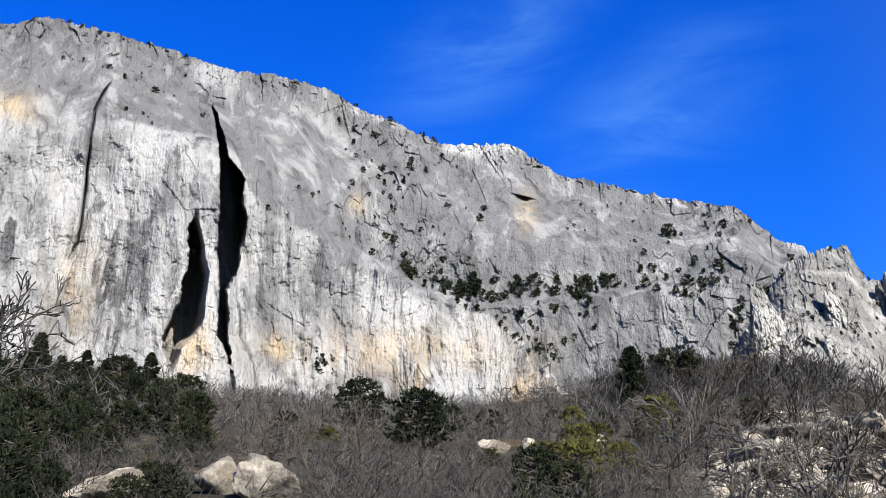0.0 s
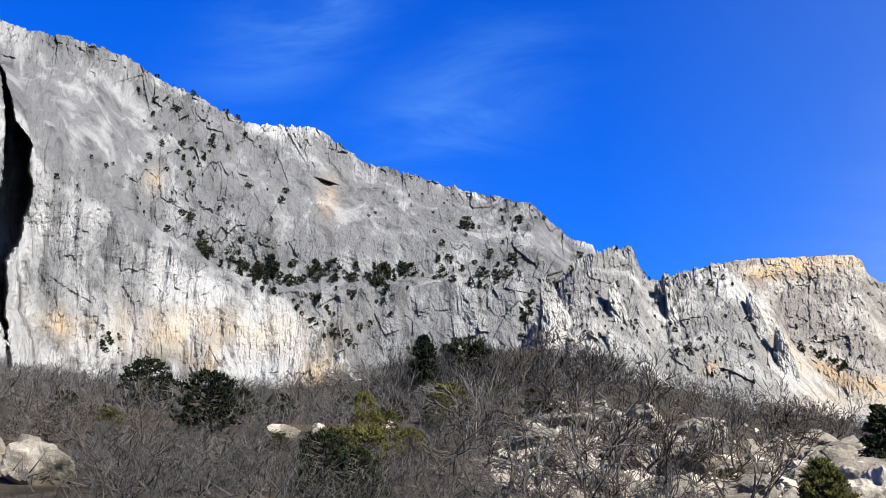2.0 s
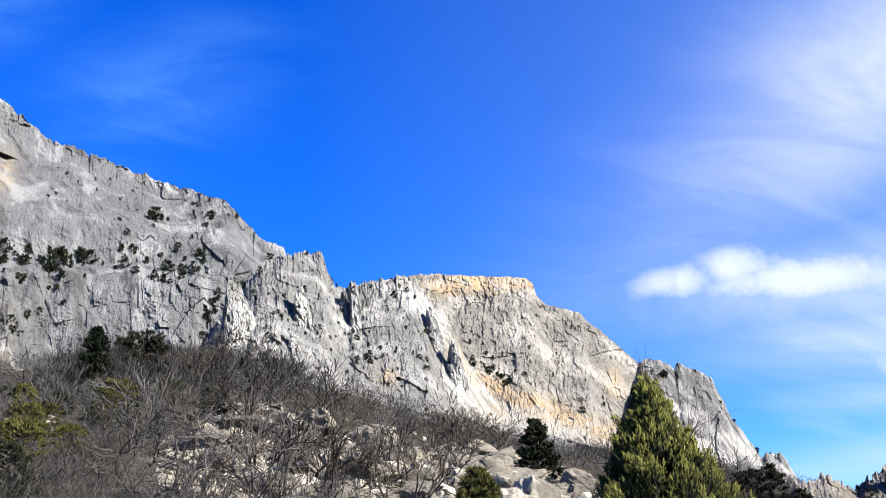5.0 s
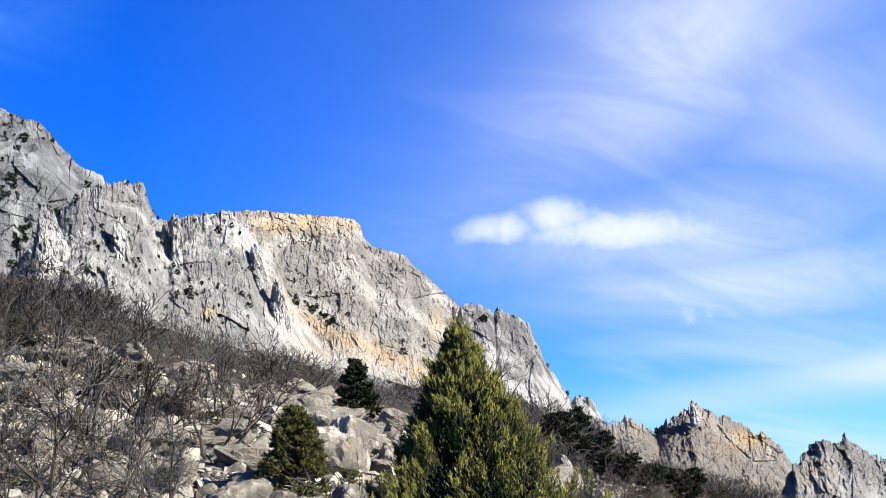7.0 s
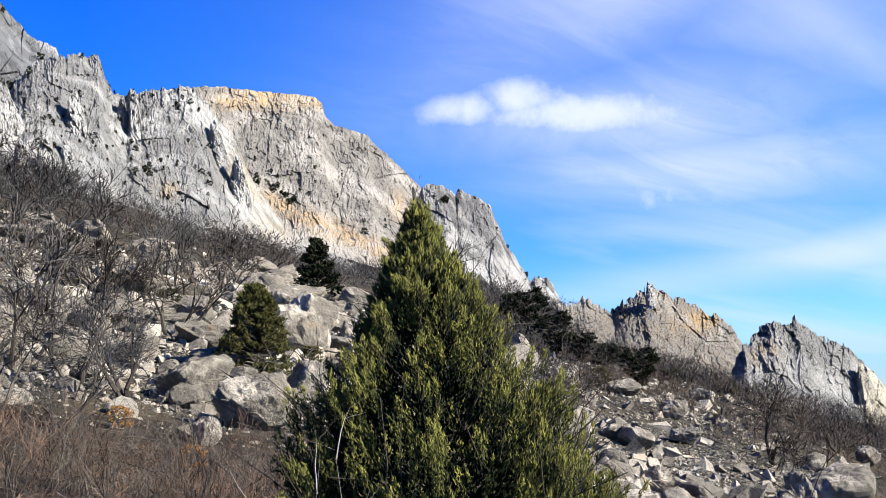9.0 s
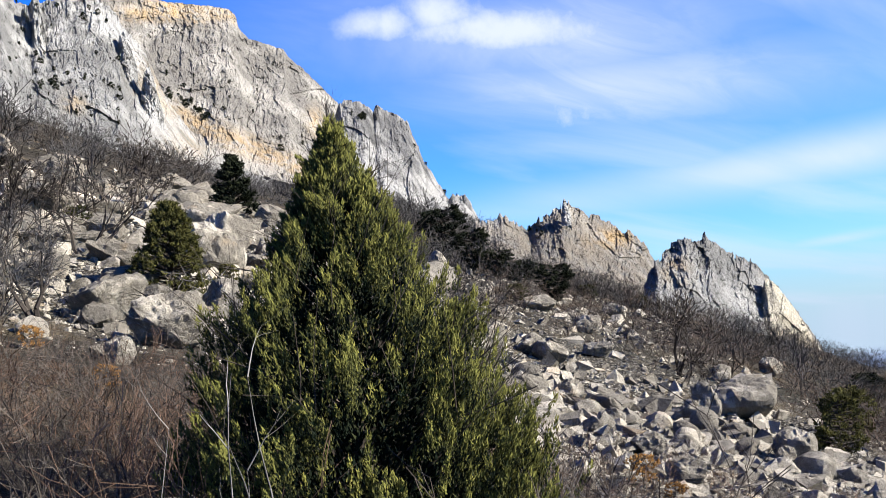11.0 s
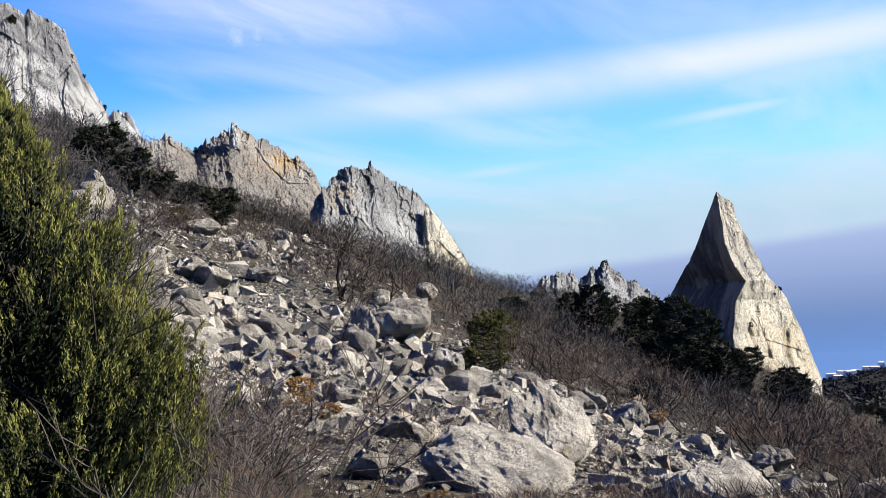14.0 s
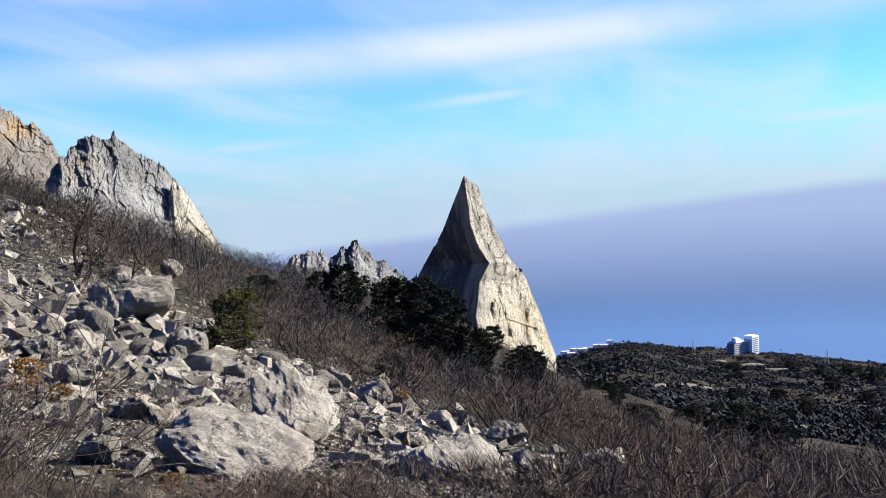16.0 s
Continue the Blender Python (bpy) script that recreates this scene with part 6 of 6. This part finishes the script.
STONES = [stone_shape(600 + k, 7, 3, 0.006, (1, 0.85, 0.75)) for k in range(6)] + [chip(620 + k) for k in range(12)]


HIGH = ((44, 2.6, 1.6), (48, 1.6, 1.6), (52, 0.4, 1.4), (55, -0.6, 1.2), (58, -1.6, 0.8))


def far_of(bs, es):
    """Distances at which lines of sight meet the ground."""
    d = np.geomspace(6.0, 320, 260)
    out = np.zeros(len(bs))
    for k, (b, e) in enumerate(zip(bs, es)):
        a = radians(b)
        z = ground_z(d * math.sin(a), d * math.cos(a), False)
        hit = np.nonzero(z >= EYE + d * math.tan(radians(e)))[0]
        out[k] = d[hit[0]] if len(hit) else 0
    return out


def build_rubble():
    rng = np.random.default_rng(31)
    spots = [strewn(SCREE, rng) for k in range(16000)] + [strewn(SCREE[:6], rng) for k in range(9000)] + [strewn(CRAGS_LOW, rng) for k in range(9000)] + [strewn(HIGH, rng) for k in range(3200)] + [strewn(SLOPE_HIGH, rng) for k in range(3000)]
    bs, es = np.array([s[0] for s in spots]), np.array([s[1] for s in spots])
    ds = far_of(bs, es)
    ok = (ds > 7) & (ds < np.where(bs < 45, 260, 120))
    bs, ds = bs[ok], ds[ok]
    x, y = ds * np.sin(np.radians(bs)), ds * np.cos(np.radians(bs))
    z = ground_z(x, y)
    size = 0.022 + 0.050 * rng.random(len(x)) ** 2.4 + 0.26 * rng.random(len(x)) ** 30
    size *= np.clip(ds / 22, 0.55, np.where(bs < 45, 5.0, 1.8))
    size = np.where(bs < 45, size * 1.25, size) * np.where((bs > 44) & (ds > 38), 1.5, 1.0)
    big = np.argsort(-size / ds)[:150]
    chosen = set(big.tolist())
    meshes = []
    for k in range(6):
        v, f = STONES[k]
        meshes.append(mesh_of("stone", v, f, BOULDER, False, stain=np.full(len(v), 0.25 * (k == 3)), grime_shade=np.full(len(v), 0.22 * (k % 3) - 0.15)))
    for k in big:
        ob = new("stone", meshes[k % 6])
        s = size[k]
        ob.matrix_basis = Matrix.LocRotScale((x[k], y[k], z[k] - 0.25 * s), Euler((rng.normal(0, 0.5), rng.normal(0, 0.5), rng.uniform(0, 6.28))), Vector((s, s * rng.uniform(0.7, 1.2), s * rng.uniform(0.6, 1.1))))
        tagged(ob, "angular pale limestone block lying in the scree", "stone", "stones of the scree")
    # larger blocks on the slope below the spur
    spots = [strewn(CRAGS_LOW, rng) for k in range(110)] + [strewn(SLOPE_HIGH, rng) for k in range(50)]
    bs2 = np.array([q[0] for q in spots])
    ds2 = far_of(bs2, [q[1] for q in spots])
    for b, d in zip(bs2, ds2):
        if d < 14:
            continue
        p = ground_at(b, d)
        s = d * radians(rng.uniform(0.16, 0.34) + 0.5 * rng.random() ** 4)
        ob = new("stone", meshes[int(rng.integers(6))])
        ob.matrix_basis = Matrix.LocRotScale(p - Vector((0, 0, 0.35 * s)), Euler((rng.normal(0, 0.3), rng.normal(0, 0.3), rng.uniform(0, 6.28))), Vector((s, s * rng.uniform(0.7, 1.3), s * rng.uniform(0.6, 1.1))))
        tagged(ob, "pale limestone block bedded in the stony slope", "stone", "stones of the slope")
    V, F, G, S, base = [], [], [], [], 0
    for k in range(len(x)):
        if k in chosen:
            continue
        v, f = STONES[6 + k % 12]
        e = Euler((rng.normal(0, 0.6), rng.normal(0, 0.6), rng.uniform(0, 6.28))).to_matrix()
        w = (v * size[k] * np.array((1, rng.uniform(0.7, 1.2), rng.uniform(0.5, 1.1)))) @ np.array(e).T + np.array((x[k], y[k], z[k] - 0.2 * size[k]))
        V.append(w)
        F.append(f + base)
        G.append(np.full(len(v), rng.uniform(-0.4, 0.35)))
        S.append(np.full(len(v), 0.5 if rng.random() < 0.06 else 0.0))
        base += len(v)
    me = mesh_of("rubble", np.concatenate(V), np.concatenate(F), BOULDER, False, stain=np.concatenate(S), grime_shade=np.concatenate(G))
    tagged(new("rubble", me), "pale limestone scree of countless broken stones", "scree", kind="stuff")


build_rubble()

# ---------------------------------------------------------------- scrub
NEAR = [bush_kind(700 + k, 8, 3, 2, (BRUSH, RUDDY, BRUSH, RUDDY)[k % 4], ("bare grey thorny bush on the slope", "bare reddish-brown bush on the slope")[k % 2], 0.0075) for k in range(6)]


def before_boulder(b, e):
    return any(abs(b - q[0]) < q[2] * 0.55 and -1.6 < e - q[1] < 0.2 for q in BOULDERS)


def in_scree(b, e):
    for rows, grow_by in ((SCREE, 0.95),):
        q = np.array(rows)
        if q[0, 0] - 1 < b < q[-1, 0] + 1:
            if abs(e - np.interp(b, q[:, 0], q[:, 1])) < np.interp(b, q[:, 0], q[:, 2]) * grow_by:
                return True
    return False


def build_scrub():
    rng = np.random.default_rng(41)
    first = {}
    count = 0
    spots = []
    # the thickets close to the way
    for k in range(130):
        spots.append((rng.uniform(12, 35), rng.uniform(9, 24), rng.uniform(1.0, 1.9)))
    for k in range(150):
        spots.append((rng.uniform(50, 104), rng.uniform(8.2, 12.0), rng.uniform(0.5, 0.95)))
    for k in range(54):
        spots.append((rng.uniform(43, 66), rng.uniform(8, 15), rng.uniform(0.5, 1.05)))
    for k in range(34):
        spots.append((rng.uniform(49, 60), rng.uniform(8, 13), rng.uniform(0.6, 1.1)))
    for k in range(66):
        spots.append((rng.uniform(46, 72), rng.uniform(16, 44), rng.uniform(0.6, 1.6)))
    for k in range(40):
        spots.append((rng.uniform(50, 74), rng.uniform(11, 34), rng.uniform(0.35, 0.8)))
    for (b, d, h), p in zip(spots, ground_many([s[0] for s in spots], [s[1] for s in spots])):
        e = math.degrees(math.atan2(p.z - EYE, d))
        if d > 13 and h > 1.2 and in_scree(b, e):
            continue
        if 53 < b < 84:
            h = min(h, max(0.25, EYE + d * math.tan(radians(-13.7)) - p.z))
        kind = int(rng.integers(6))
        m = turn_of(rng, p, h, (rng.uniform(0.9, 1.3), rng.uniform(0.9, 1.3), rng.uniform(0.8, 1.1)), 0.08)
        name = "bush" if h > 0.72 else "shrub"
        if (name, kind) in first:
            again(first[name, kind], m)
        else:
            first[name, kind] = make_bush(NEAR[kind], m, name)
    # farther scrub, joined: a few crooked stems under a haze of fine twigs
    def brush(seed, stems, twigs, fat):
        r = np.random.default_rng(seed)
        segs = []
        for k in range(stems):
            a = r.uniform(0, 6.28)
            grow(r, segs, (0.15 * math.cos(a), 0.15 * math.sin(a), -0.08), (0.7 * math.cos(a), 0.7 * math.sin(a), 1), r.uniform(0.5, 0.8), 0.008 * fat, 1, 2, 0.6, 0.06, 0.22, 3)
        a, q, h = r.uniform(0, 6.28, twigs), np.sqrt(r.random(twigs)), r.random(twigs) ** 0.8
        q = q * 0.62 * np.sqrt(np.maximum(0.05, 1 - (h - 0.35) ** 2 / 0.5))
        place = np.stack([q * np.cos(a), q * np.sin(a), h * 0.85], 1)
        aim = np.stack([0.7 * np.cos(a) * q, 0.7 * np.sin(a) * q, np.full(twigs, 0.55)], 1) + r.normal(0, 0.36, (twigs, 3))
        v0, f0 = limbs(np.array(segs), 3)
        f0 = np.concatenate([f0[:, (0, 1, 2)], f0[:, (0, 2, 3)]])
        v1, f1 = spindles(place, aim, r.uniform(0.16, 0.42, twigs), np.full(twigs, 0.0042 * fat))
        return np.concatenate([v0, v1]), np.concatenate([f0, f1 + len(v0)])

    near = [brush(760 + k, 3, 64, 1.35) for k in range(5)]
    middle = [brush(770 + k, 2, 50, 1.9) for k in range(5)]
    far = [brush(780 + k, 1, 30, 2.4) for k in range(5)]
    for name, mat, n, pool, b0, b1, d0, d1, h0, h1, label in (
            ("scrub", RUSSET, 460, near, 50, 106, 12, 45, 0.7, 1.5, "reddish-brown leafless scrub on the slope"),
            ("scrub", TWIG, 320, near, 48, 106, 13, 60, 0.6, 1.4, "grey leafless scrub covering the slope"),
            ("scree_scrub", RUDDY, 130, near, 49, 76, 12, 48, 0.35, 0.85, "low reddish-brown twigs growing among the stones"),
            ("scree_scrub", BRUSH, 110, near, 47, 74, 14, 55, 0.4, 0.9, "low grey twigs growing among the stones"),
            ("scrub", RUSSET, 1000, middle, 48, 106, 36, 190, 1.2, 2.6, "reddish-brown leafless scrub on the slope"),
            ("scrub", TWIG, 560, middle, 44, 106, 40, 260, 1.3, 3.0, "grey leafless scrub covering the slope"),
            ("scrub", WOODLAND, 1250, middle, -30, 46, 36, 150, 1.1, 2.4, "grey leafless scrub covering the slope"),
            ("scrub", WOODLAND, 260, middle, -30, 46, 24, 120, 0.9, 2.0, "grey leafless scrub covering the slope"),
            ("scrub", TWIG, 520, middle, 43, 72, 101, 215, 1.8, 3.6, "grey leafless scrub covering the slope"),
            ("scrub", RUSSET, 300, middle, 43, 84, 101, 215, 1.6, 3.0, "reddish-brown leafless scrub on the slope"),
            ("scrub", BRUSH, 300, middle, 44, 60, 34, 110, 0.9, 1.9, "pale grey leafless scrub above the scree"),
            ("far_scrub", WOODLAND, 460, far, 8.5, 21.5, 225, 300, 4.5, 9.0, "tall grey bare thicket against the foot of the cliff"),
            ("far_scrub", WOODLAND, 2000, far, -30, 48, 110, 350, 3.2, 5.6, "grey bare woodland below the cliffs"),
            ("far_scrub", TWIG, 700, far, -30, 48, 110, 350, 2.8, 5.0, "pale grey bare woodland below the cliffs")):
        V, F, base = [], [], 0
        bs = rng.uniform(b0, b1, n)
        ds = np.exp(rng.uniform(math.log(d0), math.log(d1), n)) if d0 < 100 else np.sqrt(rng.uniform(d0 ** 2, d1 ** 2, n))
        for b, d, p in zip(bs, ds, ground_many(bs, ds)):
            e = math.degrees(math.atan2(p.z - EYE, d))
            if (in_scree(b, e) and name != "scree_scrub") or before_boulder(b, e) or (17 < b < 40 and 24 < d < 220 and rng.random() < 0.62):
                continue
            v, f = pool[int(rng.integers(len(pool)))]
            h = rng.uniform(h0, h1)
            if d < 18 and 53 < b < 84:
                h = min(h, max(0.25, EYE + d * math.tan(radians(-13.7)) - p.z))
            m = np.array(turn_of(rng, p, h, (1.35, 1.35, 0.95), 0.08))
            V.append(v @ m[:3, :3].T + m[:3, 3])
            F.append(f + base)
            base += len(v)
        tagged(new(name, mesh_of(name, np.concatenate(V), np.concatenate(F), mat)), label, "scrub", kind="stuff")
    # woods on the far hill
    n, per = 12500, 11
    bs, ds = rng.uniform(79, 106, n), rng.uniform(300 ** 0.6, 1850 ** 0.6, n) ** (1 / 0.6)
    q = np.array([p for p in ground_many(bs, ds)])
    keep = q[:, 2] > SEA + 4
    q, ds = q[keep], ds[keep]
    s = rng.uniform(1.8, 4.6, len(q)) * (1.0 + ds / 1500)
    place = np.repeat(q, per, 0)
    s = np.repeat(s, per)
    off = rng.normal(0, 1, (len(s), 3)) * np.array((0.5, 0.5, 0.26)) * s[:, None]
    off[:, 2] = np.abs(off[:, 2])
    v, f = spindles(place + off + np.array((0, 0, -0.2)) * s[:, None], off + rng.normal(0, 0.3, off.shape) * s[:, None], s * rng.uniform(0.18, 0.42, len(s)), s * rng.uniform(0.13, 0.28, len(s)))
    me = mesh_of("woods", v, f, WOODS)
    tagged(new("far_woods", me), "dark winter woodland on the far hill", "woods", kind="stuff")


build_scrub()

# -- bushes that keep their withered leaves
leaf_kind = make_conifer("leafy_bush", 206, 60, 5, rounded(0.6), 0.10, 0.30, LEAF, "low bush with withered orange-brown leaves", "bush", "bushes with withered leaves", pose(0, 0, -900))
used = set()
plant(leaf_kind, used, ((54.8, -8.6, 1.6, 2.2), (56.4, -9.6, 1.1, 1.6), (23.5, 1.2, 1.2, 1.6), (27.0, -1.2, 1.3, 1.8), (74.0, -11.0, 0.8, 1.2), (62.0, -14.6, 1.0, 1.8)), 0.6, np.random.default_rng(6))

# ---------------------------------------------------------------- buildings by the sea


def box_part(name, size, at, mat, parent, label="", bevel=0.0):
    return part(name, bm_mesh(name, solid(size, at, bevel), mat), parent, label)


def build_hotel():
    ob = new("hotel")
    p = ground_at(92.2, 1540) - Vector((0, 0, 2))
    ob.matrix_basis = Matrix.LocRotScale(p, Euler((0, 0, radians(-44))), Vector((0.86, 0.9, 0.82)))
    tower = box_part("tower", (17, 16, 32), (9, -4, 0), WHITE, ob, "white nine-storey tower block", 0.3)
    for k in range(8):
        box_part("balcony_row", (12.5, 1.0, 1.5), (9, -12.05, 3.4 + k * 3.4), SHADE, tower)
    # the wing is dark grey all over, its shade put into the colour
    wing = box_part("wing", (34, 14, 22), (-17, 2, 0), SHADE, ob, "hotel wing in dark grey that stands for shade", 0.3)
    for k in range(6):
        box_part("balcony_row", (30, 0.8, 1.3), (-17, -5.05, 2.6 + k * 3.3), ROOFING, wing)
    box_part("parapet", (30, 15, 3.4), (-14, 2, 22.1), WHITE, ob, "white parapet", 0.2)
    box_part("roof_house", (9, 9, 4.5), (-22, 2, 25.6), WHITE, ob, "white roof structure", 0.2)
    tagged(ob, "white high-rise hotel block above the coast", "hotel")


build_hotel()
rng = np.random.default_rng(55)
first = None
for b, d, w in ((82.7, 1560, 14), (83.0, 1530, 11), (83.3, 1550, 18), (83.6, 1500, 13), (83.85, 1540, 9), (84.4, 1560, 11), (84.8, 1540, 12), (85.1, 1570, 8)):
    m = Matrix.LocRotScale(ground_at(b, d) - Vector((0, 0, 0.6)), Euler((0, 0, radians(-b) + rng.normal(0, 0.3))), Vector((w / 12, 1, rng.uniform(0.8, 1.3))))
    if first:
        again(first, m)
        continue
    first = new("house")
    first.matrix_basis = m
    box_part("wall", (12, 9, 5.5), (0, 0, 0), WHITE, first, "", 0.1)
    box_part("roof", (12.8, 9.8, 0.9), (0, 0, 5.5), ROOFING, first, "", 0.3)
    for k in range(3):
        box_part("window", (1.6, 0.3, 1.4), (-3.8 + 3.8 * k, -4.52, 2.2), SHADE, first)
    tagged(first, "low white house on the coast below the hill", "house", "houses by the sea")


def build_pylon(b, d, high):
    ob = new("pylon")
    ob.location = ground_at(b, d) - Vector((0, 0, 0.5))
    legs = [(sx * 2.4, sy * 2.4, 0, sx * 0.4, sy * 0.4, high, 0.35, 0.25) for sx in (-1, 1) for sy in (-1, 1)]
    for s in legs:
        part("leg", mesh_of("leg", *limbs([s], 4), STEEL), ob)
    for k in range(8):
        q0, q1 = k / 8, (k + 1) / 8
        a, c = 2.4 - 2.0 * q0, 2.4 - 2.0 * q1
        part("brace", mesh_of("brace", *limbs([(-a, -a, q0 * high, c, -c, q1 * high, 0.18, 0.18), (a, a, q0 * high, -c, c, q1 * high, 0.18, 0.18)], 3), STEEL), ob)
    for q, w in ((0.74, 4.5), (0.88, 3.4)):
        part("arm", mesh_of("arm", *limbs([(-w, 0, q * high, w, 0, q * high, 0.25, 0.25)], 4), STEEL), ob)
    tagged(ob, "grey steel lattice power pylon on the far hill", "pylon", "power pylons")


build_pylon(89.5, 1480, 22)
build_pylon(96.2, 1440, 25)
